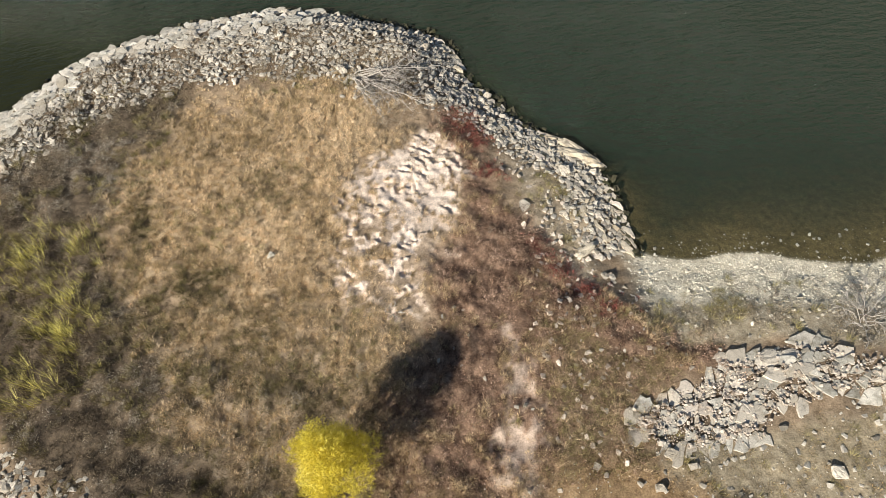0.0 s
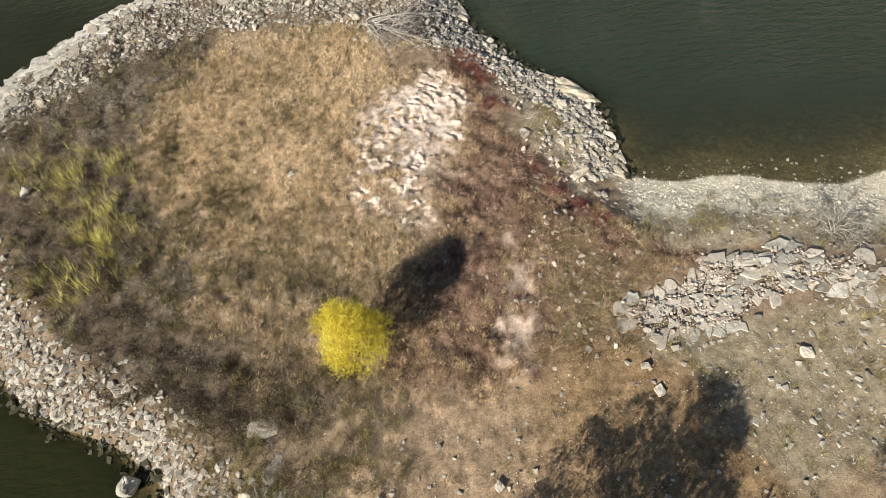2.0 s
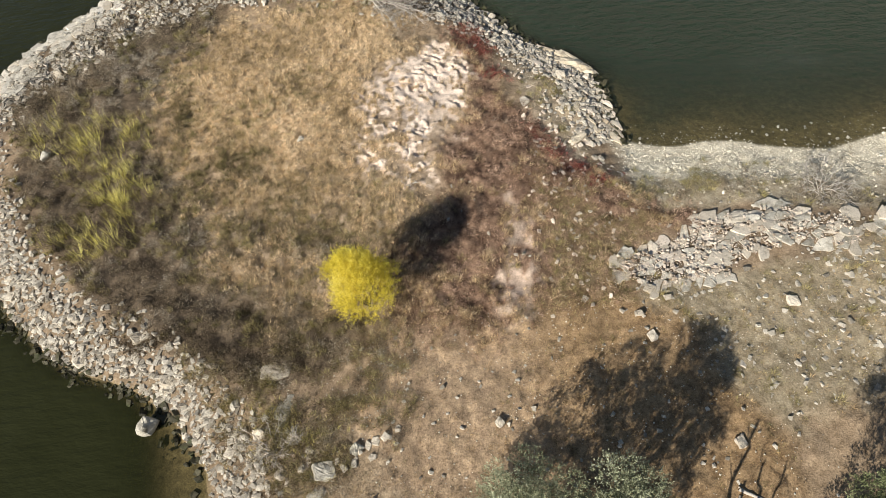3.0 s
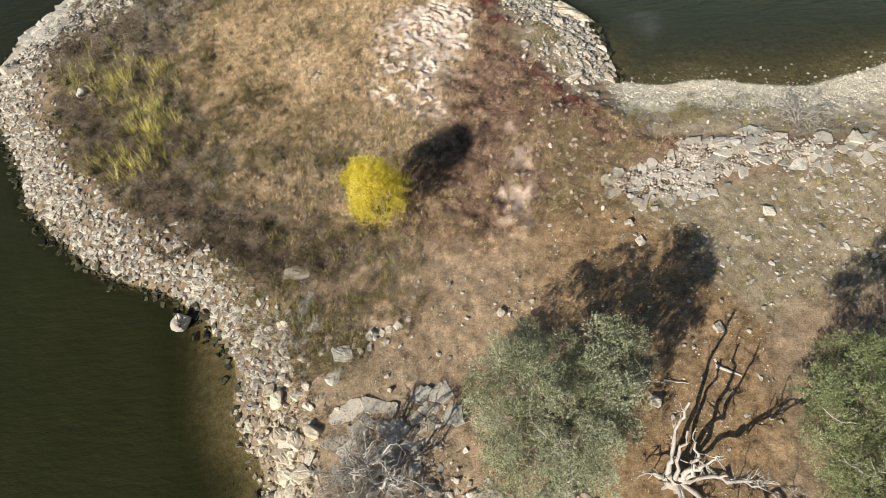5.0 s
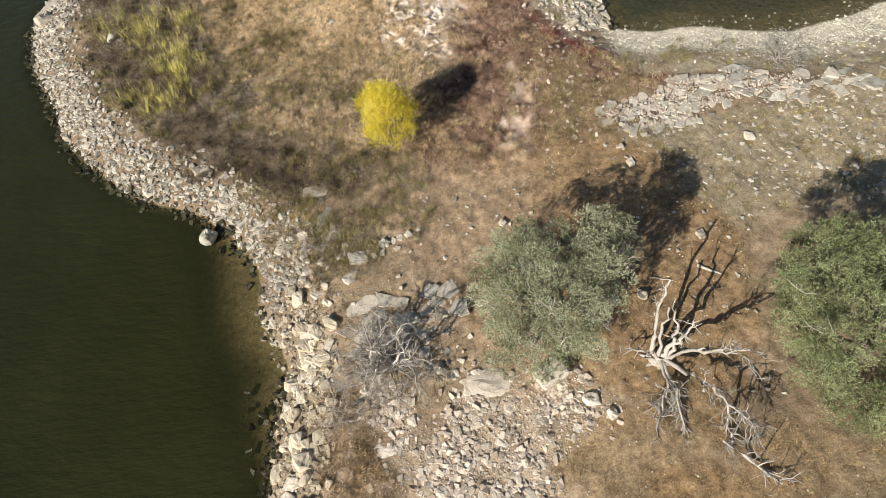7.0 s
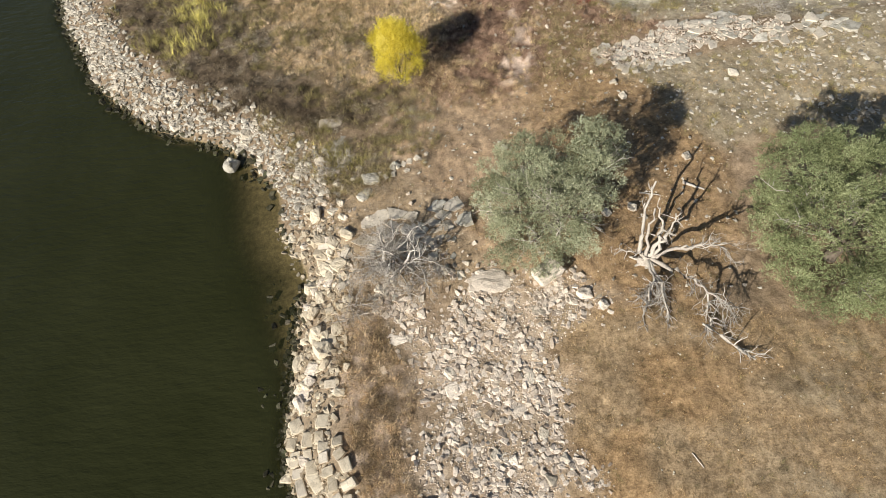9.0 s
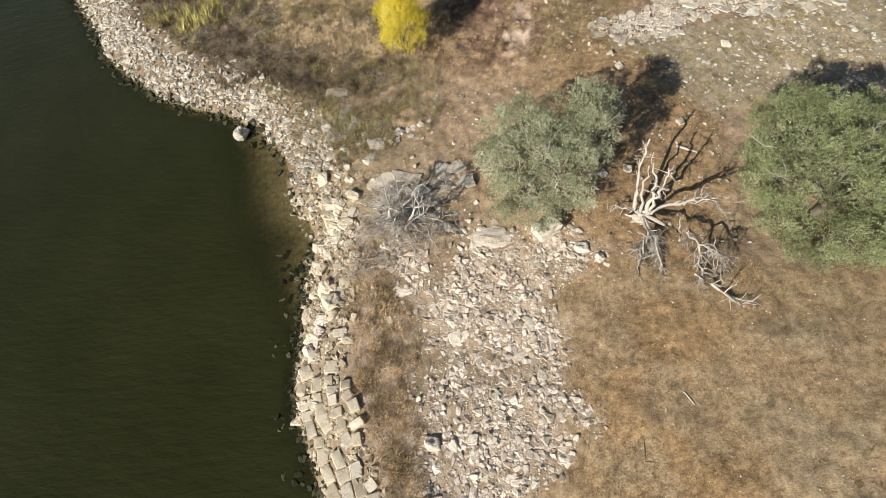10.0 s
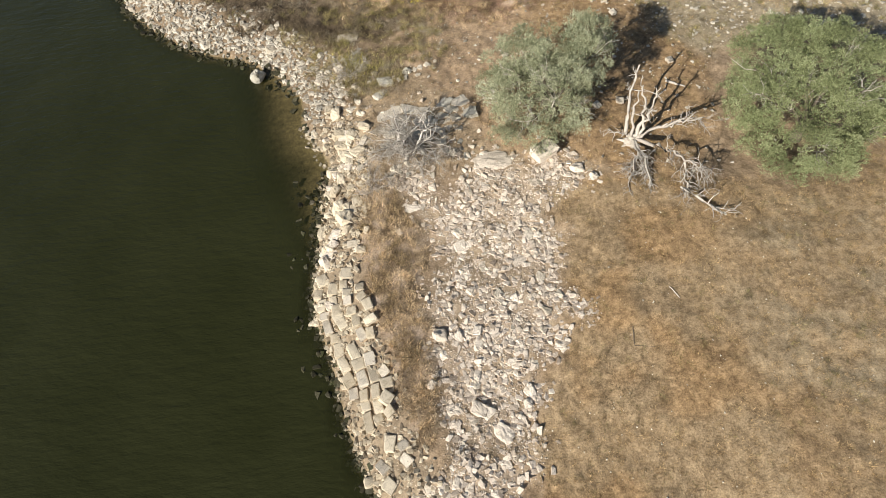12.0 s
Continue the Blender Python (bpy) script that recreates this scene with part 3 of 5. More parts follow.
def stone_heap(name, x, y, size, r, material, label, sink=0.12, tilt=0.5, least=-9.0, kinds=None, low=1.0):
    """Loose stones that nobody could count, as one mesh; least: how low the lowest lie."""
    z = np.maximum(ground_z(x, y), least)
    verts, faces, base = [], [], 0
    small = (size < 0.15) | bool(kinds)
    order = np.arange(len(x))
    heaps = [(s, small & (order % len(BITS) == k)) for k, s in enumerate(BITS)] + [(s, ~small & (order % len(PLAIN) == k)) for k, s in enumerate(PLAIN)]
    for (v, f), pick in heaps:
        n = int(pick.sum())
        if not n:
            continue
        a, t, b = r.uniform(0, 6.28, n), r.normal(0, tilt * 0.5, n), r.normal(0, tilt * 0.5, n)
        s = size[pick]
        w = v[None] * s[:, None, None] * np.array([1, 1, low], np.float32)
        wx_, wy_, wz_ = w[..., 0], w[..., 1], w[..., 2]
        wz_, wx_ = wz_ + wx_ * np.sin(t)[:, None], wx_ * np.cos(t)[:, None]
        wz_, wy_ = wz_ + wy_ * np.sin(b)[:, None], wy_ * np.cos(b)[:, None]
        c, q = np.cos(a)[:, None], np.sin(a)[:, None]
        p = np.stack([wx_ * c - wy_ * q + x[pick][:, None], wx_ * q + wy_ * c + y[pick][:, None], wz_ + (z[pick] - sink * s)[:, None]], -1)
        verts.append(p.reshape(-1, 3))
        faces.append((f[None] + (np.arange(n) * len(v))[:, None, None]).reshape(-1, 3) + base)
        base += n * len(v)
    return tagged(new(name, shaped(name, np.concatenate(verts), np.concatenate(faces), material)), label, "stones", kind="stuff")


def stone(x, y, size, material=None, name="rock", label="weathered pale limestone rock lying on the bank", group="", turn=None, shape=None, sink=0.12, tilt=8, stretch=(1, 1, 1)):
    """One stone that can be told apart."""
    material = material or M_STONE
    k = random.randrange(len(SHAPES)) if shape is None else shape
    ob = new(name, (BOULDERS if size >= 0.42 else VARIANTS)[material.name][k])
    z = float(ground_z(np.array([x]), np.array([y]))[0])
    ob.matrix_world = pose(x, y, z - sink * size, random.uniform(-tilt, tilt), random.uniform(-tilt, tilt), random.uniform(0, 360) if turn is None else turn) @ Matrix.Diagonal((size * stretch[0], size * stretch[1], size * stretch[2], 1))
    return tagged(ob, label, "rock", group)


def cells(points, reach, gap=0.03):
    """The cell of each point: the ground nearer to it than to its neighbours, less half a crack."""
    points = np.asarray(points, float)
    out = []
    for i, p in enumerate(points):
        poly = [np.array((math.cos(a), math.sin(a))) * reach * (0.42 + 0.58 * lattice(p[0], p[1], 5 * a)) for a in np.linspace(0, 2 * math.pi, 8)[:-1] + 6.28 * lattice(p[0], p[1], 3)]
        off = points - p
        for q in off[np.argsort((off ** 2).sum(1))[1:15]]:
            n, far = q / np.linalg.norm(q), np.linalg.norm(q) / 2 - gap
            cut = []
            for a, b in zip(poly, poly[1:] + poly[:1]):
                da, db = a @ n - far, b @ n - far
                if da <= 0:
                    cut.append(a)
                if (da < 0) != (db < 0):
                    cut.append(a + (b - a) * da / (da - db))
            poly = cut
            if len(poly) < 3:
                break
        out.append(poly if len(poly) >= 3 else None)
    return out


def plate(name, poly, thick, material, r, chip=0.07):
    """A piece of rock with a cell's outline: chipped sides, a worn rim and a slightly uneven top."""
    ring = []
    for a, b in zip(poly, poly[1:] + poly[:1]):
        ring.append(a)
        if np.linalg.norm(b - a) > 0.15:
            ring.append((a + b) / 2 + np.array([r.gauss(0, chip), r.gauss(0, chip)]))
    mid = sum(ring) / len(ring)
    n = len(ring)
    verts = [(*p, -0.25) for p in ring] + [(*p, thick - 0.012 - r.uniform(0, 0.015)) for p in ring]
    verts += [(*(mid + (p - mid) * 0.98), thick + r.gauss(0, 0.007)) for p in ring] + [(*mid, thick + 0.015)]
    faces = [(k, (k + 1) % n, (k + 1) % n + n * s + n, k + n * s + n) if s == 0 else (k + n, (k + 1) % n + n, (k + 1) % n + 2 * n, k + 2 * n) for s in (0, 1) for k in range(n)]
    me = bpy.data.meshes.new(name)
    me.from_pydata([tuple(map(float, v)) for v in verts], [], faces + [(k + 2 * n, (k + 1) % n + 2 * n, 3 * n) for k in range(n)])
    me.materials.append(material)
    return me


def paving(parent, name, points, reach, gap, thick, materials, r, tilt=4, lift=0.0, skip=0.0, frame_of=None, squeeze=1.0, uneven=(0.35, 1.6), chip=0.07):
    """Fitted pieces of rock as parts of a thing; frame_of gives the grain's direction, squeeze how much longer they are along it."""
    c, s = math.cos(frame_of or 0), math.sin(frame_of or 0)
    local_points = [((x * c + y * s) / squeeze, -x * s + y * c) for x, y in points]
    for (x, y), poly in zip(points, cells(local_points, reach, gap)):
        if poly is None or r.random() < skip:
            continue
        poly = [np.array((p[0] * squeeze * c - p[1] * s, p[0] * squeeze * s + p[1] * c)) for p in poly]
        z = float(ground_z(np.array([x]), np.array([y]))[0])
        ob = under(name, plate(name, poly, thick * r.uniform(*uneven), r.choice(materials), r, chip), parent)
        ob.matrix_parent_inverse = parent.matrix_world.inverted()
        ob.matrix_basis = pose(x, y, z + lift, r.gauss(0, tilt), r.gauss(0, tilt), 0)


def block(name, material, seed):
    """A roughly squared stone, 1 x 1 x 1 on its base: worn edges and corners knocked out of true."""
    r = random.Random(seed)
    bm = bmesh.new()
    bmesh.ops.create_cube(bm, size=1)
    for v in bm.verts:
        v.co += Vector((r.gauss(0, 0.055), r.gauss(0, 0.055), r.gauss(0, 0.05)))
    bmesh.ops.bevel(bm, geom=bm.edges, offset=0.12, segments=2, profile=0.6, affect="EDGES")
    for v in bm.verts:
        v.co += Vector((r.gauss(0, 0.018), r.gauss(0, 0.018), r.gauss(0, 0.018) + 0.5))
    me = bpy.data.meshes.new(name)
    bm.to_mesh(me)
    bm.free()
    me.materials.append(material)
    return me


def spaced(box, weight, gap, seed, tries=6000):
    """Places at least gap apart where the weight allows."""
    x, y, r = spots(tries, box, weight, seed)
    kept = []
    for p in zip(x.tolist(), y.tolist()):
        if all((p[0] - q[0]) ** 2 + (p[1] - q[1]) ** 2 > gap * gap for q in kept):
            kept.append(p)
    return kept


# ---- plants that nobody could count ----
def blades(name, x, y, r, material, label, category, count=12, height=(0.2, 0.4), spread=0.22, width=0.022, tone=None, lean=(0, 0), droop=0.0, size=None):
    """Tufts of thin blades; tone runs from 0 to 1 with each tuft."""
    n = len(x)
    if not n:
        return None
    z = ground_z(x, y)
    tone = r.random(n) if tone is None else np.clip(tone + r.normal(0, 0.13, n), 0, 1)
    size = r.uniform(0.7, 1.25, n) if size is None else size
    h = r.uniform(*height, (n, count)) * size[:, None]
    a = r.uniform(0, 2 * math.pi, (n, count))
    reach = spread * size[:, None] * np.sqrt(r.random((n, count)))
    foot = reach * 0.45
    bx, by = x[:, None] + foot * np.cos(a), y[:, None] + foot * np.sin(a)
    tx, ty = x[:, None] + reach * 1.35 * np.cos(a) + lean[0] * h, y[:, None] + reach * 1.35 * np.sin(a) + lean[1] * h
    w = width * r.uniform(0.6, 1.4, (n, count)) / 2
    g = r.uniform(0, 2 * math.pi, (n, count))
    zz = np.repeat(z[:, None] - 0.03, count, 1)
    p0 = np.stack([bx - w * np.cos(g), by - w * np.sin(g), zz], -1)
    p1 = np.stack([bx + w * np.cos(g), by + w * np.sin(g), zz], -1)
    p2 = np.stack([tx, ty, zz + h * (1 - droop * r.random((n, count)))], -1)
    v = np.stack([p0, p1, p2], 2).reshape(-1, 3)
    f = np.arange(len(v)).reshape(-1, 3)
    return tagged(new(name, shaped(name, v, f, material, tone=np.repeat(tone, count * 3))), label, category, kind="stuff")


def bushes(name, x, y, r, material, label, category, count=40, radius=(0.25, 0.5), tall=0.9, leaf=0.05, tone=None, twigs=0.3):
    """Low twiggy shrubs: thin twigs from the root and small leaves in an uneven dome."""
    n = len(x)
    z = ground_z(x, y)
    tone = r.random(n) if tone is None else np.clip(tone + r.normal(0, 0.15, n), 0, 0.92)
    rad = r.uniform(*radius, n)[:, None]
    a, b = r.uniform(0, 2 * math.pi, (n, count)), np.arcsin(r.random((n, count)))
    far = rad * r.uniform(0.45, 1.1, (n, count))
    c = np.stack([far * np.cos(a) * np.cos(b), far * np.sin(a) * np.cos(b), far * np.sin(b) * tall], -1)
    root = np.stack([x, y, z - 0.04], -1)[:, None]
    is_twig = (r.random((n, count)) < twigs)[..., None]
    u, w = r.normal(0, 1, (n, count, 3)), r.normal(0, 1, (n, count, 3))
    u, w = u / np.linalg.norm(u, axis=-1, keepdims=True), w / np.linalg.norm(w, axis=-1, keepdims=True)
    s = leaf * r.uniform(0.6, 1.5, (n, count, 1))
    top = root + c
    p0 = np.where(is_twig, root + c * 0.1 + u * 0.008, top - u * s * 0.5)
    p1 = np.where(is_twig, root + c * 0.1 - u * 0.008, top + u * s * 0.5)
    p2 = np.where(is_twig, top * 1.0, top + w * s)
    v = np.stack([p0, p1, p2], 2).reshape(-1, 3)
    f = np.arange(len(v)).reshape(-1, 3)
    return tagged(new(name, shaped(name, v, f, material, tone=np.repeat(tone, count * 3))), label, category, kind="stuff")


def zoned(key, lo=0.0, times=1.0):
    return lambda x, y: np.clip((zones(x, y)[key] - lo) * times, 0, 1)


def tan_weight(x, y):
    z = zones(x, y)
    return z["tan"] * (1 - 0.85 * z["sand"]) * smooth(0.6, 1.0, z["d"])


def mound_patches(x, y):
    """Darker, greener growth in the hollows of the mound."""
    at = [(-11.9, 13.2, 1.6, 1.2), (-13.4, 12.8, 1.2, 1.0), (-10.6, 14.4, 1.2, 0.9), (-8.9, 11.7, 1.3, 0.9), (-9.3, 9.8, 1.8, 1.0), (-6.8, 8.6, 1.5, 1.0), (-8.2, 19.6, 1.6, 1.3), (-15, 18.4, 0.9, 3.0)]
    return np.clip(sum(bump_at(x, y, *c) for c in at), 0, 1)


x, y, r = spots(9500, (-18, 8, 0, 29), tan_weight, 100)
blades("straw_tussocks", x, y, r, M_STRAW, "knee-high tussocks of dry straw-coloured grass on the mound", "dry grass", 36, (0.10, 0.27), 0.16, 0.012,
       tone=0.22 + 0.5 * fbm(x, y, 0.5, 81) + 0.22 * r.random(len(x)) + 0.9 * (fbm(x, y, 3, 82) - 0.5) - 0.3 * mound_patches(x, y), lean=(0.1, 0.12))
x, y, r = spots(24000, (-18, 8, 0, 29), tan_weight, 101)
blades("straw_grass", x, y, r, M_STRAW, "short dry straw-coloured grass on the mound", "dry grass", 14, (0.06, 0.16), 0.2, 0.012,
       tone=0.0 + 1.15 * fbm(x, y, 0.5, 81) + 0.6 * (fbm(x, y, 3, 82) - 0.5) - 0.35 * mound_patches(x, y), lean=(0.1, 0.12))


x, y, r = spots(9000, (-18, 7, 0, 29), lambda x, y: np.maximum(zones(x, y)["tan"], zones(x, y)["mixed"]) * (1 - zones(x, y)["sand"]) * np.clip(0.28 * smooth(0.5, 0.6, fbm(x, y, 1.1, 245)) + 0.9 * mound_patches(x, y) * smooth(0.36, 0.52, fbm(x, y, 0.6, 262)), 0, 1), 246)
bushes("mound_scrub", x, y, r, M_DARK, "small brown scrub tufts among the straw grass", "scrub", 44, (0.14, 0.32), 0.95, 0.034, tone=-0.1 + 0.9 * fbm(x, y, 0.8, 247), twigs=0.5)


x, y, r = spots(9000, (-18, 7, -3, 29), lambda x, y: np.clip(mound_patches(x, y) * smooth(0.38, 0.52, fbm(x, y, 0.7, 266)) + 0.5 * zones(x, y)["mixed"] * smooth(0.46, 0.56, fbm(x, y, 1.1, 267)), 0, 1) * (1 - zones(x, y)["sand"]), 268)
blades("hollow_grass", x, y, r, M_OLIVE, "dull grey-green tufts in the hollows of the mound", "grass", 26, (0.08, 0.26), 0.2, 0.013, tone=0.0 + 0.5 * fbm(x, y, 0.6, 269))
x, y, r = spots(3000, (-15, 3, 0, 14), lambda x, y: zones(x, y)["mixed"] * (1 - zones(x, y)["tan"]) * smooth(0.4, 0.55, fbm(x, y, 1.4, 180)), 120)
blades("pale_tussocks", x, y, r, M_STRAW, "pale straw tussocks between scrub and olive grass", "dry grass", 36, (0.10, 0.28), 0.17, 0.012, tone=0.35 + 0.4 * r.random(len(x)) + 0.3 * fbm(x, y, 0.6, 274), lean=(0.1, 0.1))
x, y, r = spots(11000, (-15, 3, 0, 14), lambda x, y: zones(x, y)["mixed"] * (1 - zones(x, y)["tan"]), 121)
blades("mixed_grass", x, y, r, M_STRAW, "short dry grass at the foot of the mound", "dry grass", 14, (0.06, 0.2), 0.2, 0.014, tone=-0.4 + 1.6 * fbm(x, y, 0.7, 181), lean=(0.1, 0.1))


def olive_weight(x, y):
    z = zones(x, y)
    near = np.maximum.reduce([0.55 * bump_at(x, y, -9, 9, 3.5, 2.6), 0.55 * bump_at(x, y, -9.5, 18, 2.2), 0.35 * bump_at(x, y, 5.6, 5.4, 1.7, 1.3), 0.6 * bump_at(x, y, -5.5, 26.5, 3, 1.6),
                              0.5 * bump_at(x, y, -15.5, 19, 1.6, 4), 0.7 * bump_at(x, y, -9, 0.6, 2.2, 1.2), 0.4 * bump_at(x, y, -5.5, 9.5, 4, 2.5), 0.8 * bump_at(x, y, -13.5, 15, 2.5, 3), 0.55 * bump_at(x, y, -8.2, 19.6, 1.6, 1.3), 0.6 * bump_at(x, y, -12, 13.2, 2.4, 1.4), 0.8 * bump_at(x, y, 6.3, 17, 1.2, 2.6), 1.2 * bump_at(x, y, 13, 10.4, 4, 0.9)])
    return (near * smooth(0.38, 0.62, fbm(x, y, 1.3, 83)) + 0.10 * z["stony"] + 0.12 * z["spit"] * smooth(2, 4, z["d"])) * smooth(0.8, 1.5, z["d"])


x, y, r = spots(42000, (-18, -2, 24, 29), olive_weight, 102)
half = len(x) // 4
blades("olive_tussocks", x[:half], y[:half], r, M_OLIVE, "knee-high olive-green tussocks", "grass", 70, (0.1, 0.3), 0.26, 0.013, tone=0.05 + 0.85 * fbm(x[:half], y[:half], 1.1, 84))
x, y = x[half:], y[half:]
blades("olive_grass", x, y, r, M_OLIVE, "tufts of faded olive-green grass", "grass", 14, (0.06, 0.2), 0.2, 0.013, tone=0.15 + 0.8 * fbm(x, y, 1.1, 84))


def dark_weight(x, y):
    z = zones(x, y)
    return z["dark"] * (1 - z["tan"]) * (1 - 0.75 * z["mixed"]) * smooth(0.3, 0.5, fbm(x, y, 1.4, 85) + 0.14) * (1 - 0.6 * z["riprap"])


x, y, r = spots(7500, (-27, 1, -3, 29), dark_weight, 103)
grey = np.maximum(bump_at(x, y, -19, 22, 4.5, 4.5), bump_at(x, y, -13, 9.5, 2.6, 1.7))
bushes("brown_scrub", x, y, r, M_DARK, "dense leafless brown and grey scrub", "scrub", 66, (0.2, 0.5), 1.05, 0.04, tone=-0.27 + 1.45 * fbm(x, y, 0.8, 86) + 0.6 * grey, twigs=0.5)
x, y, r = spots(6500, (-27, 1, -3, 29), lambda x, y: dark_weight(x, y) * smooth(0.44, 0.58, fbm(x, y, 1.6, 87)), 113)
blades("scrub_grass", x, y, r, M_OLIVE, "olive and brown grass growing among the scrub", "grass", 40, (0.15, 0.42), 0.22, 0.013, tone=0.05 + 0.85 * fbm(x, y, 0.9, 88))


def red_weight(x, y):
    z = zones(x, y)
    return z["red"] * (1 - 0.5 * z["sand"]) * (1 - 0.92 * z["pale"]) * smooth(0.22, 0.45, fbm(x, y, 1.2, 89) + 0.12)


x, y, r = spots(10000, (-5, 1.5, 13, 25), red_weight, 104)
bushes("russet_scrub", x, y, r, M_RED, "low russet-brown autumn scrub on the bank", "scrub", 54, (0.14, 0.36), 1.0, 0.044, tone=-0.4 + 1.7 * fbm(x, y, 0.7, 90), twigs=0.5)
x, y, r = spots(9000, (-5, 1.5, 13, 25), lambda x, y: red_weight(x, y) * smooth(0.46, 0.58, fbm(x, y, 1.3, 190)), 114)
blades("russet_grass", x, y, r, M_STRAW, "faded pinkish grass among the russet scrub", "dry grass", 40, (0.1, 0.28), 0.22, 0.013, tone=0.1 + 0.7 * fbm(x, y, 0.8, 191), lean=(0.1, 0.1))
crimson = [(2.3, 22.9, 0.9, 1.1), (2.9, 21.6, 0.5, 0.5), (3.1, 19.4, 0.7, 0.5), (4.9, 14.6, 0.5, 0.6), (5.7, 13.2, 0.6, 0.7), (6.6, 11.9, 0.7, 0.5), (7.6, 10.9, 0.8, 0.35)]
x, y, r = spots(9000, (1, 10, 9.5, 25), lambda x, y: np.clip(sum(bump_at(x, y, *c) for c in crimson), 0, 1) * 0.8, 105)
bushes("crimson_shrubs", x, y, r, M_CRIMSON, "crimson sumac-like shrubs along the bank", "shrub", 34, (0.12, 0.26), 1.0, 0.045, tone=fbm(x, y, 0.7, 91), twigs=0.3)
x, y, r = spots(9000, (-5, 3, 5, 24), lambda x, y: np.clip(zones(x, y)["sand"] * smooth(0.52, 0.62, fbm(x, y, 0.5, 92)) * (1 - 0.8 * bump_at(x, y, -0.2, 19.4, 1.8, 2.6)) + 0.5 * zones(x, y)["pale"] * smooth(0.45, 0.6, fbm(x, y, 0.8, 93)), 0, 1), 106)
blades("sand_grass", x, y, r, M_STRAW, "sparse pinkish dry tufts on bare sand", "dry grass", 34, (0.07, 0.24), 0.14, 0.013, tone=0.1 + 0.6 * fbm(x, y, 0.9, 94), lean=(0.1, 0.1))


def turf_weight(x, y):
    z = zones(x, y)
    return np.clip(z["field"] + 0.75 * z["turf"] + 0.28 * z["stony"] + 0.35 * z["brow"] + 0.5 * z["neck"], 0, 1) * (1 - 0.75 * z["rubble"]) * smooth(0.5, 1.5, z["d"])


x, y, r = spots(54000, (-11, -29, 22, 7), turf_weight, 107)
streak = 0.5 * fbm(x + 0.4 * y, y * 1.0 - 0.2 * x, 2.2, 95) + 0.5 * fbm(x, y, 0.8, 195)
blades("dry_turf", x, y, r, M_FIELD, "short sun-dried ochre turf", "dry grass", 11, (0.04, 0.13), 0.18, 0.014, tone=-0.45 + 1.6 * streak + 0.9 * (fbm(x, y, 3.4, 264) - 0.5) + 0.12 * smooth(6, 14, x))
x, y, r = spots(5200, (-9, -24, -4.5, -8), zoned("brow", 0.1), 108)
half = len(x) // 2
blades("brow_grass", x[:half], y[:half], r, M_STRAW, "wispy brown grass behind the stone bank", "dry grass", 24, (0.12, 0.36), 0.24, 0.013, tone=0.05 + 1.0 * fbm(x[:half], y[:half], 0.8, 97), lean=(0.1, -0.1))
bushes("brow_scrub", x[half:], y[half:], r, M_DARK, "brown dry weeds behind the stone bank", "scrub", 30, (0.12, 0.3), 0.9, 0.035, tone=0.1 + 0.6 * fbm(x[half:], y[half:], 0.8, 97), twigs=0.6)


def thin_scrub(x, y):
    z = zones(x, y)
    north = smooth(9.5, 8, z["d"]) * (1 - z["tan"]) * smooth(2.0, 4.2, z["d"]) * smooth(15, 22, y) * smooth(3, -2, x)
    neck = 0.9 * bump_at(x, y, -6.6, 3.0, 2.6, 1.0) + 0.8 * bump_at(x, y, -6.2, 6.8, 2.4, 1.0) + bump_at(x, y, -8.5, -0.5, 1.6, 2.6) + 0.7 * bump_at(x, y, -7.2, -7.5, 1.3, 2.2) + 0.8 * bump_at(x, y, -5.5, -20.5, 0.9, 2.4) + 0.8 * bump_at(x, y, -3.8, -23.4, 1.8, 1.6) + 0.4 * bump_at(x, y, -6.2, -15.5, 0.7, 2.2)
    spit = 1.3 * bump_at(x, y, 13.4, 9.9, 3.2, 0.8) + bump_at(x, y, 10.9, 9.3, 1.5, 0.8) + bump_at(x, y, 18.6, 9, 1.8, 1.4) + z["red"] * 0.1
    return np.clip(north * smooth(0.32, 0.52, fbm(x, y, 1.7, 98)) + neck * 0.8 + 0.25 * z["neck"] + 0.25 * z["flat"] + spit * 0.9 + 0.5 * z["mixed"] * smooth(0.4, 0.52, fbm(x, y, 1.0, 182)), 0, 1)


x, y, r = spots(24000, (-27, -24, 22, 36), thin_scrub, 109)
bushes("grey_brush", x, y, r, M_DARK, "thin grey-brown brush between the stones", "scrub", 56, (0.22, 0.5), 0.95, 0.045, tone=-0.05 + 1.2 * fbm(x, y, 0.8, 99), twigs=0.4)
x, y, r = spots(2600, (-25, 9, -14, 21), lambda x, y: np.clip(0.8 * bump_at(x, y, -19.4, 16.9, 1.9, 1.7) + 0.8 * bump_at(x, y, -17.5, 12.8, 1.3, 1.5) + 0.4 * bump_at(x, y, -22.8, 18.2, 0.8, 1.5) + 0.3 * bump_at(x, y, -18.8, 10, 2, 1.4), 0, 1) * smooth(0.38, 0.54, fbm(x, y, 0.9, 263)), 110)
blades("tall_weeds", x, y, r, M_REED, "tall yellow-green weed stems standing over the scrub", "weeds", 13, (0.3, 1.0), 0.38, 0.016, lean=(0.1, 0.08), tone=0.1 + 0.9 * r.random(len(x)))

x, y, r = spots(7500, (-13, -4, -2, 4), lambda x, y: 0.6 * zones(x, y)["verge"] * smooth(0.4, 0.55, fbm(x, y, 1.2, 186)), 130)
half = len(x) // 4
blades("verge_grass", x[:half], y[:half], r, M_OLIVE, "yellowish olive grass on the verge by the rocks", "grass", 50, (0.12, 0.38), 0.26, 0.013, tone=0.3 + 0.7 * r.random(half))
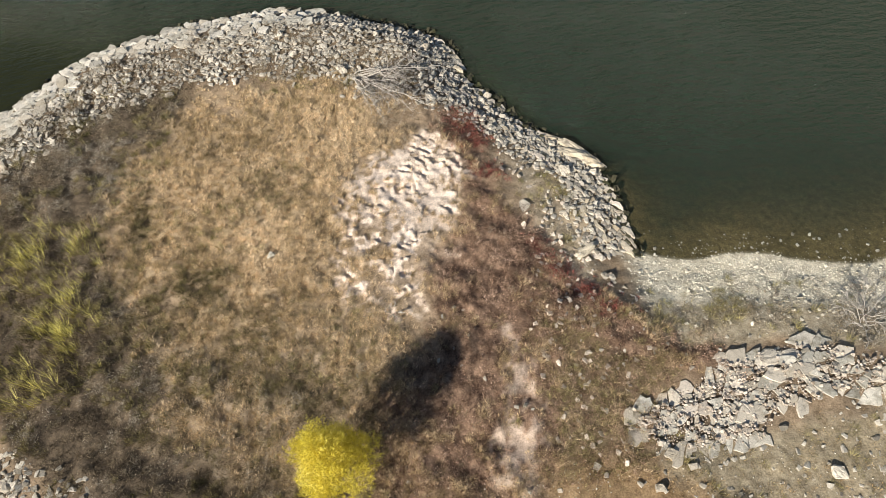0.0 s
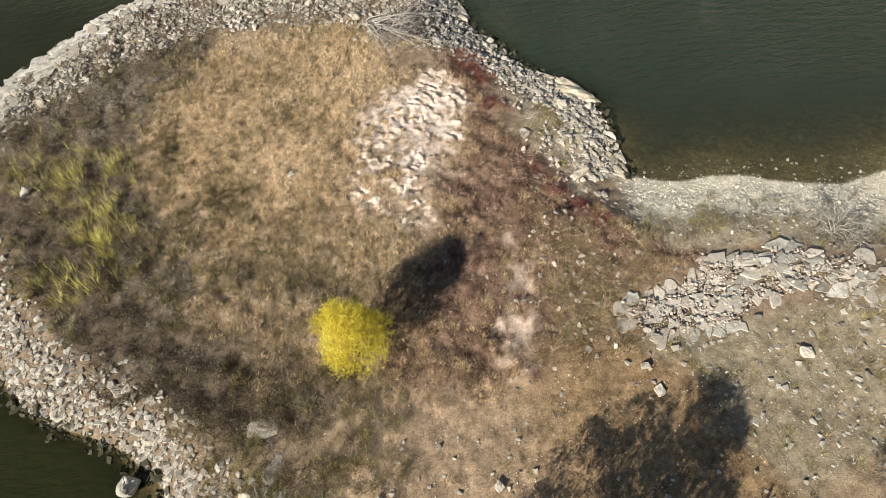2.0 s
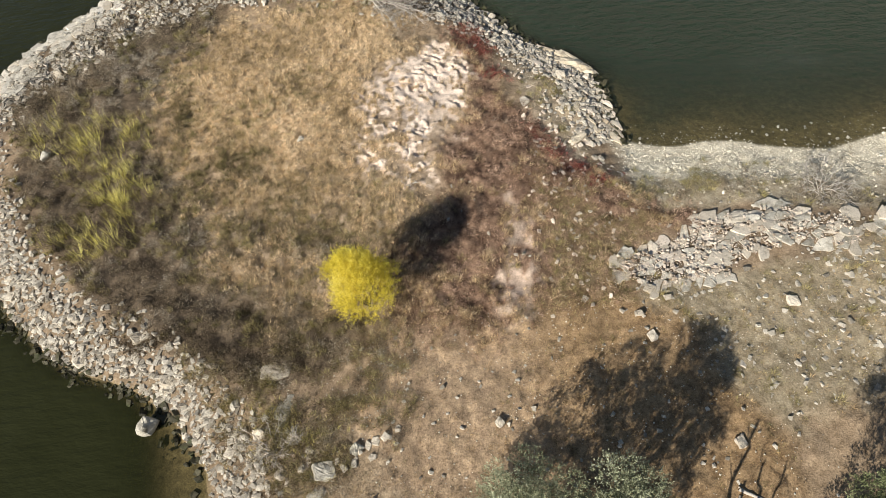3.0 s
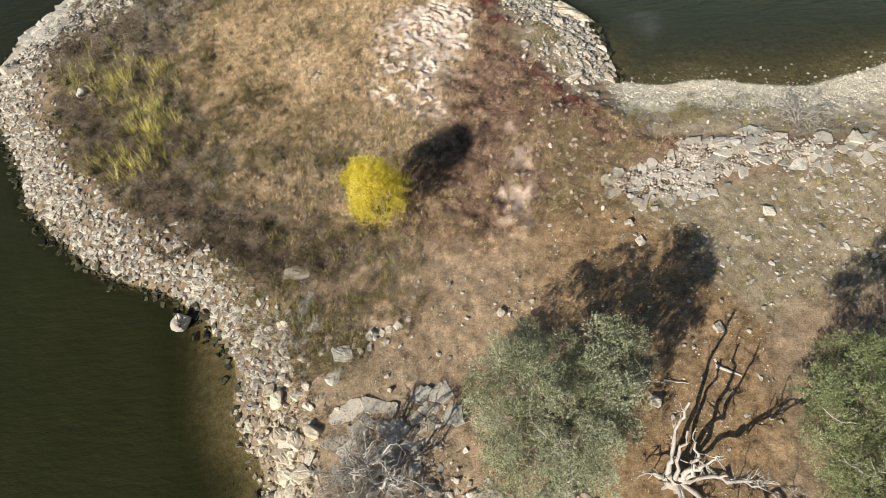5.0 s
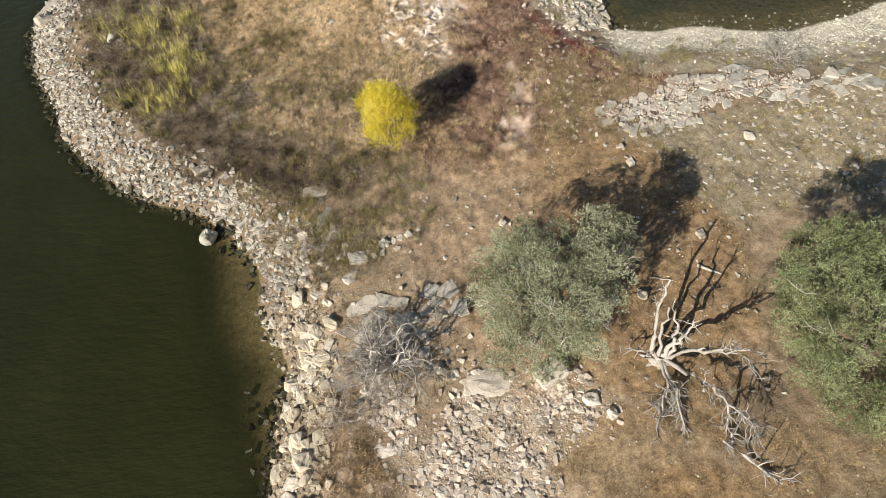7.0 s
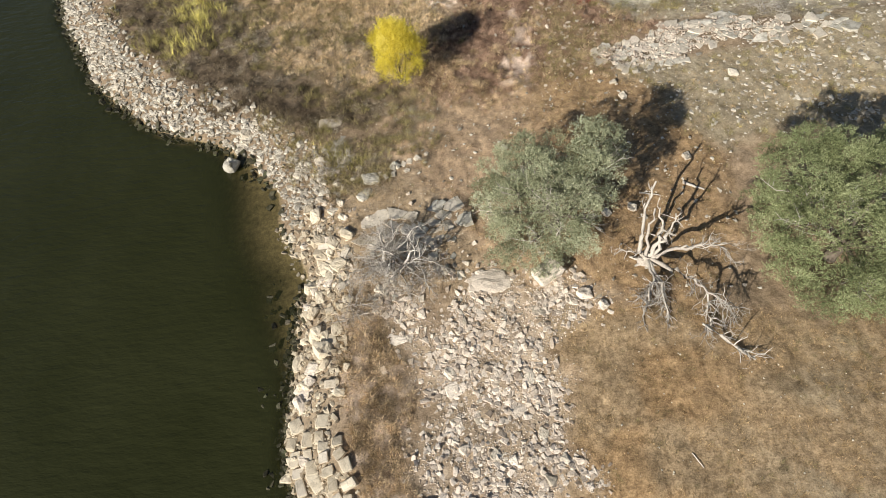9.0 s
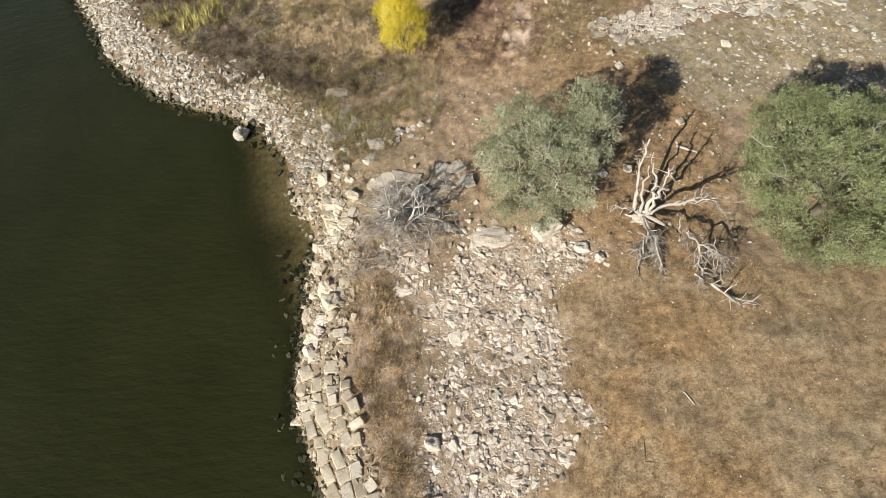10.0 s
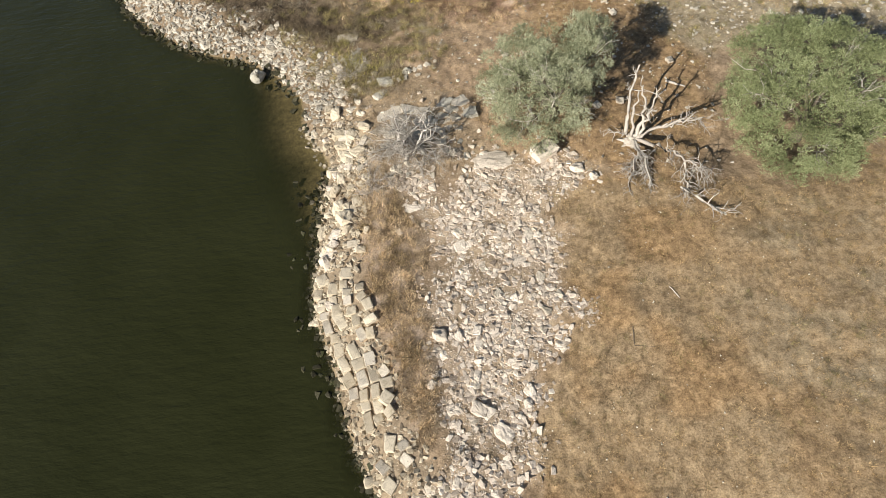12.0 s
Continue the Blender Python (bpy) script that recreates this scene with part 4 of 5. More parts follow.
bushes("verge_scrub", x[half:], y[half:], r, M_DARK, "low brown scrub on the verge by the rocks", "scrub", 44, (0.18, 0.42), 0.95, 0.036, tone=0.0 + 1.2 * fbm(x[half:], y[half:], 0.8, 187), twigs=0.55)
x, y, r = spots(15000, (-8, -29, 22, 6), lambda x, y: np.clip(0.5 * zones(x, y)["turf"] + 0.6 * zones(x, y)["field"] + 0.7 * zones(x, y)["stony"], 0, 1) * smooth(0.42, 0.58, fbm(x, y, 0.8, 188)), 131)
half = len(x) // 2
blades("dark_tufts", x[:half], y[:half], r, M_OLIVE, "small dull brown-green tufts in the dry turf", "grass", 18, (0.07, 0.2), 0.17, 0.013, tone=0.0 + 0.55 * r.random(half))
blades("gold_tufts", x[half:], y[half:], r, M_FIELD, "small golden-brown tufts in the dry turf", "dry grass", 18, (0.08, 0.2), 0.16, 0.013, tone=0.1 + 0.8 * r.random(len(x) - half))

x, y, r = spots(5200, (3, 3.5, 10, 11), lambda x, y: 0.75 * zones(x, y)["slope"], 132)
third = len(x) // 5
blades("slope_grass", x[:third], y[:third], r, M_OLIVE, "faded olive grass on the slope above the ledge", "grass", 34, (0.08, 0.28), 0.24, 0.013, tone=-0.1 + 1.1 * fbm(x[:third], y[:third], 0.7, 192))
blades("slope_straw", x[third:2 * third], y[third:2 * third], r, M_STRAW, "dry straw grass on the slope above the ledge", "dry grass", 30, (0.08, 0.24), 0.22, 0.013, tone=0.0 + 0.8 * r.random(third))
bushes("slope_scrub", x[2 * third:], y[2 * third:], r, M_RED, "sparse russet scrub on the slope above the ledge", "scrub", 36, (0.12, 0.3), 0.9, 0.034, tone=-0.2 + 1.3 * fbm(x[2 * third:], y[2 * third:], 0.7, 193), twigs=0.5)

x, y, r = spots(900, (-10.5, -6, -6, 2), lambda x, y: np.clip(bump_at(x, y, -8.2, -2.7, 0.8, 1.5) + 0.8 * bump_at(x, y, -7.6, 0.2, 1.2, 0.6) + 0.5 * bump_at(x, y, -7.0, -5.0, 0.7, 0.7), 0, 1), 275)
bushes("neck_scrub", x, y, r, M_DARK, "dark brown dry weeds crowding the neck of land", "scrub", 46, (0.2, 0.45), 1.0, 0.036, tone=0.0 + 0.45 * fbm(x, y, 0.7, 276), twigs=0.55)
x, y, r = spots(700, (-10.5, -2, -5, 2.5), lambda x, y: np.clip(bump_at(x, y, -8.0, -0.6, 1.2, 0.7) + 0.5 * bump_at(x, y, -9.4, 0.6, 0.8, 0.6), 0, 1), 277)
blades("neck_weeds", x, y, r, M_REED, "yellow-green weed stems among brown scrub", "weeds", 8, (0.2, 0.7), 0.3, 0.011, lean=(0.15, 0.0), tone=0.1 + 0.7 * r.random(len(x)))

# ---- stones on the shores ----
x, y, r = spots(60000, (-12, -29, 24, 22), lambda x, y: np.clip(0.35 * zones(x, y)["turf"] + 0.10 * zones(x, y)["field"] + 0.4 * zones(x, y)["stony"] + 0.6 * zones(x, y)["neck"] + 0.5 * zones(x, y)["flat"] + 0.5 * zones(x, y)["rubble"] + 0.35 * zones(x, y)["verge"], 0, 1) * (0.25 + 0.75 * smooth(0.45, 0.6, fbm(x, y, 1.6, 189))), 230)
stone_heap("limestone_chips", x, y, sizes(r, len(x), 0.03, 0.12, 2.0), r, M_PEBBLE, "bleached limestone chips strewn over turf and soil", -0.1, 0.4, kinds=BITS)
BANK = (-31, -5, 11, 38)


def apron_weight(x, y):
    z = zones(x, y)
    return smooth(0.3, 0.7, z["d"]) * smooth(3.8, 2.6, z["d"] + 1.6 * (fbm(x, y, 2.0, 260) - 0.5)) * smooth(20.5, 25, y) * smooth(-6, -9, x)


def riprap_weight(x, y):
    z = zones(x, y)
    return z["riprap"] * (1 - 0.8 * apron_weight(x, y)) * smooth(0.0, 0.25, z["d"]) * (1 - 0.4 * smooth(1.5, 4, z["d"]) * smooth(0.45, 0.6, fbm(x, y, 1.7, 98)))


x, y, r = spots(105000, BANK, riprap_weight, 201)
stone_heap("riprap", x, y, sizes(r, len(x), 0.08, 0.38, 1.9), r, M_STONES, "loose pale limestone riprap along the waterline", 0.1, 0.35)
x, y, r = spots(2600, BANK, lambda x, y: riprap_weight(x, y) * 0.55, 202)
for i in range(min(len(x), 290)):
    stone(x[i], y[i], 0.28 + 0.4 * r.random() ** 2.5, M_STONE, label="angular pale limestone boulder in the riprap bank", group="riprap boulders", tilt=9)
x, y, r = spots(52000, BANK, lambda x, y: smooth(-0.65, -0.1, zones(x, y)["d"]) * smooth(0.5, 0.1, zones(x, y)["d"]) * smooth(-6, -3, y) * smooth(10.4, 9.8, x) * (1 - 0.93 * smooth(-8, -7, y) * smooth(-0.2, -1.2, y)), 203)
stone_heap("waterline_stones", x, y, sizes(r, len(x), 0.12, 0.48, 1.7), r, M_WET, "dark wet algae-covered stones at the waterline", 0.1, 0.5, WATER - 0.04)
x, y, r = spots(12000, (-12.6, -26, -6, -3), lambda x, y: smooth(-0.7, -0.1, zones(x, y)["d"]) * smooth(0.4, 0.0, zones(x, y)["d"]) * 0.5 * (1 - 0.93 * smooth(-8, -7, y) * smooth(-0.2, -1.2, y)), 204)
stone_heap("wet_shore_stones", x, y, sizes(r, len(x), 0.12, 0.4), r, M_WET, "wet dark stones lying in the shallows", 0.1, 0.5, WATER - 0.08)


x, y, r = spots(2000, (-15, -20, -9.0, 2), lambda x, y: smooth(-2.2, -0.6, zones(x, y)["d"]) * smooth(0.0, -0.4, zones(x, y)["d"]) * 0.4 * (1 - 0.93 * smooth(-8, -7, y) * smooth(-0.2, -1.2, y)), 214)
stone_heap("shallows_stones", x, y, sizes(r, len(x), 0.12, 0.5), r, M_WET, "dark stones breaking the water off the bank", 0.1, 0.4, WATER - 0.1)


def slab_weight(x, y):
    z = zones(x, y)
    return smooth(1, 3.5, x) * smooth(14.2, 15.2, y) * smooth(0.1, 0.4, z["d"]) * smooth(2.3, 1.5, z["d"] + 1.2 * (fbm(x, y, 1.3, 184) - 0.5))


strata = thing("rock_strata", 7, 19, 0, "cream limestone strata breaking up along the shore", "rock shelf")
bpy.context.view_layer.update()
for k, (box, grain) in enumerate((((0, 20.6, 8.6, 32), radians(-47)), ((6, 13.5, 10.5, 20.6), radians(-62)))):
    paving(strata, "rock_plate", spaced(box, slab_weight, 0.3, 205 + k), 0.40, 0.025, 0.08, [M_CREAM, M_STONE, M_STONE, M_SLAB], random.Random(61 + k), 5, -0.03, 0.26, grain, 2.6)
x, y, r = spots(2500, (0, 13.5, 10.5, 32), lambda x, y: slab_weight(x, y) * 0.6, 215)
stone_heap("strata_rubble", x, y, sizes(r, len(x), 0.08, 0.4, 2.2), r, M_CREAMS, "broken limestone pieces between the strata", 0.05, 0.5)
x, y, r = spots(4200, (9, 5, 30, 14.5), lambda x, y: zones(x, y)["spit"] * smooth(-0.2, 0.5, zones(x, y)["d"]) * smooth(4.6, 2.5, zones(x, y)["d"]) * 0.9 + 0.25 * zones(x, y)["spit"], 206)
stone_heap("spit_gravel_stones", x, y, sizes(r, len(x), 0.06, 0.2, 2.5), r, M_PEBBLE, "pale limestone cobbles scattered over the gravel spit", 0.1, 0.4)
x, y, r = spots(40000, (9, 5, 30, 15.5), lambda x, y: np.clip(zones(x, y)["spit"] * smooth(-0.3, 0.6, zones(x, y)["d"]) * smooth(3.2, 1.5, zones(x, y)["d"]) * 0.6 + 0.10 * smooth(10, 11.5, x) * smooth(-1.8, -0.2, zones(x, y)["d"]) * smooth(0.2, -0.1, zones(x, y)["d"]) * smooth(0.4, 0.6, fbm(x, y, 0.8, 265)), 0, 1), 216)
stone_heap("spit_pebbles", x, y, sizes(r, len(x), 0.05, 0.16, 2.0), r, M_PEBBLE, "small bleached pebbles on the gravel spit", 0.0, 0.4, kinds=BITS)


def ledge_weight(x, y):
    return zones(x, y)["ledge"]


ledge = thing("rock_ledge", 12, 6.5, 0, "cracked flat limestone ledge breaking out of dry grass", "rock ledge")
bpy.context.view_layer.update()


def unevenly(box, weight, gap_at, seed, tries):
    """Places whose distance from one another changes with the place: wide apart for broad slabs."""
    x, y, r = spots(tries, box, weight, seed)
    gaps = gap_at(x, y) * (0.55 + 1.1 * r.random(len(x)) ** 1.6)
    kept = []
    for p in zip(x.tolist(), y.tolist(), gaps.tolist()):
        if all((p[0] - q[0]) ** 2 + (p[1] - q[1]) ** 2 > (0.5 * (p[2] + q[2])) ** 2 for q in kept):
            kept.append(p)
    return [(p[0], p[1]) for p in kept]


def ledge_solid(x, y):
    holes = smooth(0.36, 0.44, fbm(x, y, 1.0, 185) + 0.2 * bump_at(x, y, 10.6, 6.2, 3.4, 1.2) + 0.12 * bump_at(x, y, 13.8, 7.0, 1.8, 0.9))
    return smooth(0.25, 0.6, ledge_weight(x, y)) * holes * (1 - 0.8 * smooth(15.4, 17, x))


lr = random.Random(63)
slabs = unevenly((6.5, 4, 22, 9.5), ledge_solid, lambda x, y: 0.33 + 0.36 * bump_at(x, y, 13.4, 7.1, 1.8, 0.8) + 0.35 * bump_at(x, y, 9.8, 6.2, 1.2, 0.6), 207, 9000)
west = [p for p in slabs if p[0] < 12.3]
paving(ledge, "rock_plate", west, 0.7, 0.011, 0.07, [M_SLAB, M_LEDGE, M_LEDGE, M_STONE], lr, 4, -0.03, 0.16, 0.5, 1.5, (0.5, 1.4), 0.05)
paving(ledge, "rock_plate", [p for p in slabs if p[0] >= 12.3], 0.8, 0.012, 0.08, [M_GREY, M_STONE, M_GREY, M_STONE, M_LEDGE], lr, 4.5, -0.03, 0.26, 0.15, 1.6, (0.5, 1.6), 0.06)
x, y, r = spots(11000, (6, 3.5, 18.5, 9.5), lambda x, y: smooth(0.05, 0.4, ledge_weight(x, y)) * 0.85, 240)
stone_heap("ledge_chips", x, y, sizes(r, len(x), 0.04, 0.17, 2.4), r, M_RUBBLE, "sharp white limestone chips lying on the ledge and in its cracks", -0.45, 0.6)
x, y, r = spots(9000, (6, -3, 30, 10), lambda x, y: np.clip(0.8 * zones(x, y)["ledge"] + 0.22 * zones(x, y)["stony"] + 0.5 * zones(x, y)["stony"] * smooth(14, 20, x) + 0.7 * bump_at(x, y, 19, 5.5, 3.2, 0.7) + 0.6 * bump_at(x, y, 18, 2.4, 1.4, 0.8) + 0.6 * bump_at(x, y, 15.5, 1.0, 0.8, 0.9), 0, 1), 208)
stone_heap("ledge_rubble", x, y, sizes(r, len(x), 0.06, 0.42, 3.6), r, M_STONES, "broken limestone pieces strewn below the ledge", 0.28, 0.4)
x, y, r = spots(9000, (-12, -10.5, 9, 21), lambda x, y: np.clip(0.6 * zones(x, y)["neck"] * smooth(0.4, 0.58, fbm(x, y, 1.5, 183)) + 0.55 * zones(x, y)["flat"] + 0.45 * bump_at(x, y, 5.4, 10.6, 2.2, 1.6) + 0.6 * bump_at(x, y, 5.7, 13.0, 1.3, 1.8) + 0.4 * zones(x, y)["slope"], 0, 1), 220)
stone_heap("neck_stones", x, y, sizes(r, len(x), 0.06, 0.36, 2.2), r, M_RUBBLE, "pale limestone pieces lying among brush", 0.15, 0.5)
x, y, r = spots(260, (-11, -10, -2, 0), lambda x, y: zones(x, y)["neck"] * smooth(0.45, 0.58, fbm(x, y, 1.5, 183)), 221)
for i in range(len(x)):
    stone(x[i], y[i], 0.3 + 0.4 * r.random() ** 2, M_STONE if r.random() < 0.8 else M_GREY, name="brush_rock", label="pale limestone rock among dead brush", group="neck rocks", tilt=14, sink=0.25)
x, y, r = spots(11000, (-5, -11, 20, 12), lambda x, y: 0.14 * zones(x, y)["turf"] + 0.2 * zones(x, y)["stony"] + 0.22 * zones(x, y)["red"] * smooth(4, 6, x) + 0.08, 209)
stone_heap("scattered_stones", x, y, sizes(r, len(x), 0.04, 0.26, 3.2), r, M_STONES, "small pale stones scattered through dry turf", 0.15, 0.5)


def rubble_weight(x, y):
    return zones(x, y)["rubble"] * (0.35 + 0.65 * smooth(0.40, 0.58, fbm(x, y, 1.4, 64)))


x, y, r = spots(42000, (-8, -28, 4, -8), rubble_weight, 210)
stone_heap("rubble_field", x, y, sizes(r, len(x), 0.06, 0.40, 4.2), r, M_RUBBLE, "field of broken pale limestone rubble", 0.16, 0.45, low=0.75)
x, y, r = spots(900, (-8, -28, 4, -8), rubble_weight, 211)
for i in range(min(len(x), 220)):
    stone(x[i], y[i], 0.26 + 0.42 * r.random() ** 2.2, M_SLAB if i % 3 else M_STONE, "rubble_stone", "angular pale limestone block in the rubble field", "rubble blocks", tilt=9, sink=0.18, stretch=(1, 1, 0.7))
x, y, r = spots(34000, (-8, -28, 4, -8), lambda x, y: zones(x, y)["rubble"] * (0.45 + 0.55 * smooth(0.35, 0.55, fbm(x, y, 1.1, 241))), 242)
stone_heap("rubble_chips", x, y, sizes(r, len(x), 0.03, 0.13, 1.8), r, M_RUBBLE, "small broken limestone chips filling the rubble field", -0.1, 0.5, kinds=BITS)
x, y, r = spots(15000, (-12, -26, -5, -3), lambda x, y: zones(x, y)["wall"] * 0.7, 212)
stone_heap("bank_rubble", x, y, sizes(r, len(x), 0.07, 0.34, 2.4), r, M_CREAMS, "cream limestone rubble between the bank's blocks", 0.1, 0.6)

# ---- the tumbled block revetment on the west bank ----
wall = thing("stone_revetment", -9.5, -16, 0, "tumbled cream limestone blocks lining the bank", "stone bank")
WALL_LINE = rounded([(-10.05, -5), (-10.1, -8.2), (-10.2, -12.5), (-10.15, -16), (-9.75, -17.6), (-9.1, -20), (-8.4, -22.5), (-7.5, -24.6), (-6.3, -27)], 10)


def along(line, s):
    seg = np.hypot(*np.diff(line, axis=0).T)
    at = np.concatenate([[0], np.cumsum(seg)])
    return np.array([np.interp(s, at, line[:, 0]), np.interp(s, at, line[:, 1])]), at[-1]


br = random.Random(5)
length = along(WALL_LINE, 0)[1]
SQUARED = [block("block", m, 80 + k) for k, m in enumerate([M_CREAM, M_CREAM, M_STONE, M_CREAM, M_CREAM, M_STONE])]
bpy.context.view_layer.update()
for row in range(4):
    s = br.uniform(0, 0.5)
    while s < length - 0.6:
        (px, py), _ = along(WALL_LINE, s)
        (qx, qy), _ = along(WALL_LINE, s + 0.3)
        ang = math.atan2(qy - py, qx - px)
        tidy = float(smooth(8.0, 10.5, s) * (1 - 0.6 * smooth(-20.5, -23, py))) * (1.0 if row < 3 else 0.5)
        long = br.uniform(0.36, 0.8) * (0.75 + 0.25 * tidy)
        deep = br.uniform(0.38, 0.6)
        off = 0.12 + 0.56 * row + br.gauss(0, 0.03 + 0.14 * (1 - tidy)) + 0.22 * math.sin(s * 0.55 + 0.3 * row)
        hole = float(fbm(np.array([px]), np.array([py + 9 * row]), 1.6, 243)[0])
        if br.random() < 0.42 + 0.44 * tidy and hole < 0.56 + 0.2 * tidy:
            mx, my = px + long / 2 * math.cos(ang) - off * math.sin(ang), py + long / 2 * math.sin(ang) + off * math.cos(ang)
            z = float(ground_z(np.array([mx]), np.array([my]))[0])
            ob = under("block", br.choice(SQUARED), wall)
            ob.matrix_parent_inverse = wall.matrix_world.inverted()
            loose = 1 - tidy
            ob.matrix_basis = pose(mx, my, z - 0.14, br.gauss(0, 4 + 6 * loose), br.gauss(0, 4 + 6 * loose), math.degrees(ang) + br.gauss(0, 6 + 24 * loose)) @ Matrix.Diagonal((long, deep, br.uniform(0.26, 0.38), 1))
        s += long + br.uniform(0.02, 0.1) + 0.15 * (1 - tidy)

x, y, r = spots(420, (-11.2, -16, -7.6, -4.5), lambda x, y: smooth(0.1, 0.4, zones(x, y)["d"]) * zones(x, y)["wall"] * smooth(0.35, 0.55, fbm(x, y, 1.3, 250)), 251)
for i in range(min(len(x), 60)):
    stone(x[i], y[i], 0.42 + 0.45 * r.random() ** 1.6, M_CREAM if i % 3 else M_SLAB, name="bank_boulder", label="cream limestone boulder tumbled on the stone bank", group="bank boulders", tilt=12, sink=0.1)

# ---- close-laid slabs along the outer shore ----
apron = thing("stone_apron", -18, 31, 0, "close-laid pale limestone slabs sloping into the lake", "stone bank")
bpy.context.view_layer.update()
laid = unevenly((-30, 18, -4, 37), apron_weight, lambda x, y: 0.42 + 0.22 * fbm(x, y, 2.2, 261), 253, 9000)
for west in (True, False):
    paving(apron, "rock_plate", [p for p in laid if (p[0] < -18.5) == west], 0.75, 0.022, 0.07, [M_LEDGE, M_LEDGE, M_STONE, M_PALE], random.Random(65 + west), 4, 0.0, 0.1, 0.85 if west else 0.25, 1.25)

# ---- the fissured outcrop under the dead bush ----
outcrop = thing("rock_outcrop", -4.3, -5.5, 0, "grey fissured limestone outcrop under a dead bush", "rock outcrop")
bpy.context.view_layer.update()
paving(outcrop, "rock_plate", spaced((-7.2, -7.4, -1.6, -3.6), lambda x, y: np.clip(1.5 * bump_at(x, y, -4.4, -5.4, 1.7, 0.9), 0, 1) * smooth(0.25, 0.4, bump_at(x, y, -4.4, -5.4, 2.2, 1.2)), 0.5, 244, 1500), 0.7, 0.014, 0.07, [M_GREY, M_STONE, M_STONE], random.Random(64), 5, -0.04, 0.3, 0.25, 1.5)

# ---- rocks that stand out ----
stone(-14.6, 0.8, 1.0, M_GREY, label="grey boulder standing alone in shallow water", shape=0, sink=-0.4, turn=70, tilt=2, stretch=(1, 1, 1.2))
stone(-1.1, -9.1, 2.0, M_SLAB, "flat_rock", "broad flat pale limestone rock", shape=2, turn=14, sink=0.08, tilt=2, stretch=(1, 0.8, 0.5))
square = tagged(new("square_rock", block("square_rock", M_SLAB, 91)), "square cream limestone boulder under the oak", "rock")
square.matrix_world = pose(1.4, -8.95, height_at(1.4, -8.95) - 0.15, 5, -4, 28) @ Matrix.Diagonal((1.15, 1.0, 0.75, 1))
stone(-6.55, -2.15, 1.0, M_LEDGE, label="pale limestone boulder at the neck of land", shape=5, turn=10, stretch=(1, 0.9, 0.7))
stone(-6.85, -3.1, 1.1, M_LEDGE, "flat_rock", "narrow pale limestone slab", shape=4, turn=50)
stone(-8.7, 2.2, 1.3, M_STONE, label="half-buried pale limestone boulder among brown weeds", shape=2, turn=15, stretch=(1, 0.9, 0.7))
stone(-8.3, 0.6, 1.2, M_GREY, "flat_rock", "flat grey limestone rock among brown weeds", shape=6, turn=70, stretch=(1.1, 0.7, 0.5))
for k in range(11):
    stone(-5.7 + 0.23 * k + random.gauss(0, 0.1), -1.95 + 0.12 * k + random.gauss(0, 0.1), random.uniform(0.2, 0.42), M_STONE, label="pale limestone rock in a loose row across dry turf", group="row of stones", shape=random.choice([0, 2, 3, 5]))
stone(-27.9, 19.8, 1.4, M_STONE, label="large pale boulder at the water's edge", shape=0, turn=40)
stone(-8, 15.3, 0.45, M_GREY, label="single grey stone in the straw grass", shape=3)
stone(-22.3, 16.2, 0.6, M_GREY, label="pale stone showing through the scrub", shape=3, sink=-0.3)
stone(-3.35, -13.0, 2.6, M_SLAB, "flat_rock", "long pale limestone slab lying in rubble", shape=4, turn=13, stretch=(1, 0.36, 0.35))
stone(-3.1, -13.7, 1.4, M_SLAB, "flat_rock", "pale limestone slab lying in rubble", shape=6, turn=22, stretch=(1, 0.6, 0.5))
stone(-0.6, -14.85, 1.0, M_SLAB, "flat_rock", "square flat limestone slab in rubble", shape=2, turn=50, stretch=(1, 0.95, 0.5))
stone(-4.75, -18.3, 0.75, M_SLAB, label="pale limestone block in rubble", shape=0, turn=5)
stone(-5.4, -11.2, 1.15, M_SLAB, "flat_rock", "pale limestone slab beside dry weeds", shape=2, turn=20, stretch=(1, 0.8, 0.5))
stone(7.25, 14.2, 1.3, M_CREAM, "flat_rock", "tilted cream limestone slab above the shore", shape=4, turn=35, tilt=2, stretch=(1, 0.6, 0.7), sink=-0.05)
stone(4.4, 16.9, 1.1, M_STONE, "flat_rock", "grey limestone slab among russet scrub", shape=6, turn=30, stretch=(1, 0.8, 0.45))
for k, (px, py, s) in enumerate([(8.2, 21.0, 2.0), (8.55, 20.4, 1.9), (7.5, 21.7, 1.5), (7.0, 22.1, 1.2), (8.9, 19.9, 1.5), (7.9, 20.6, 1.8)]):
    stone(px, py, s, M_CREAM, "flat_rock", "long cream limestone slab at the water's edge", "shore slabs", turn=-42 + 4 * k, shape=4, tilt=5, stretch=(1, 0.55, 0.7), sink=0.0)
for px, py, s in [(9.8, -2.8, 0.5), (14.2, 2.9, 0.6), (0.6, -1.05, 0.42), (7.4, 3.1, 0.42), (6.7, 3.3, 0.3), (7.7, 2.0, 0.5), (4.9, -5.9, 0.5), (6.2, -5.7, 0.6), (5.2, 4.1, 0.35), (8.9, 3.7, 0.4), (8.2, 4.3, 0.5)]:
    stone(px, py, s, M_STONE, label="pale limestone rock lying in dry turf", shape=random.choice([0, 3, 5]))
for k in range(16):
    f = k / 15
    stone(7.0 + 2.1 * f + random.gauss(0, 0.18), 13.9 - 2.6 * f + random.gauss(0, 0.18), random.uniform(0.25, 0.55), M_STONE if k % 3 else M_CREAM, "bank_rock", "pale limestone rock along the scarp above the spit", "scarp rocks", turn=-50 + random.gauss(0, 30), shape=random.choice([0, 2, 5, 6]), tilt=9, stretch=(1.0, 0.9, 0.6), sink=0.2)
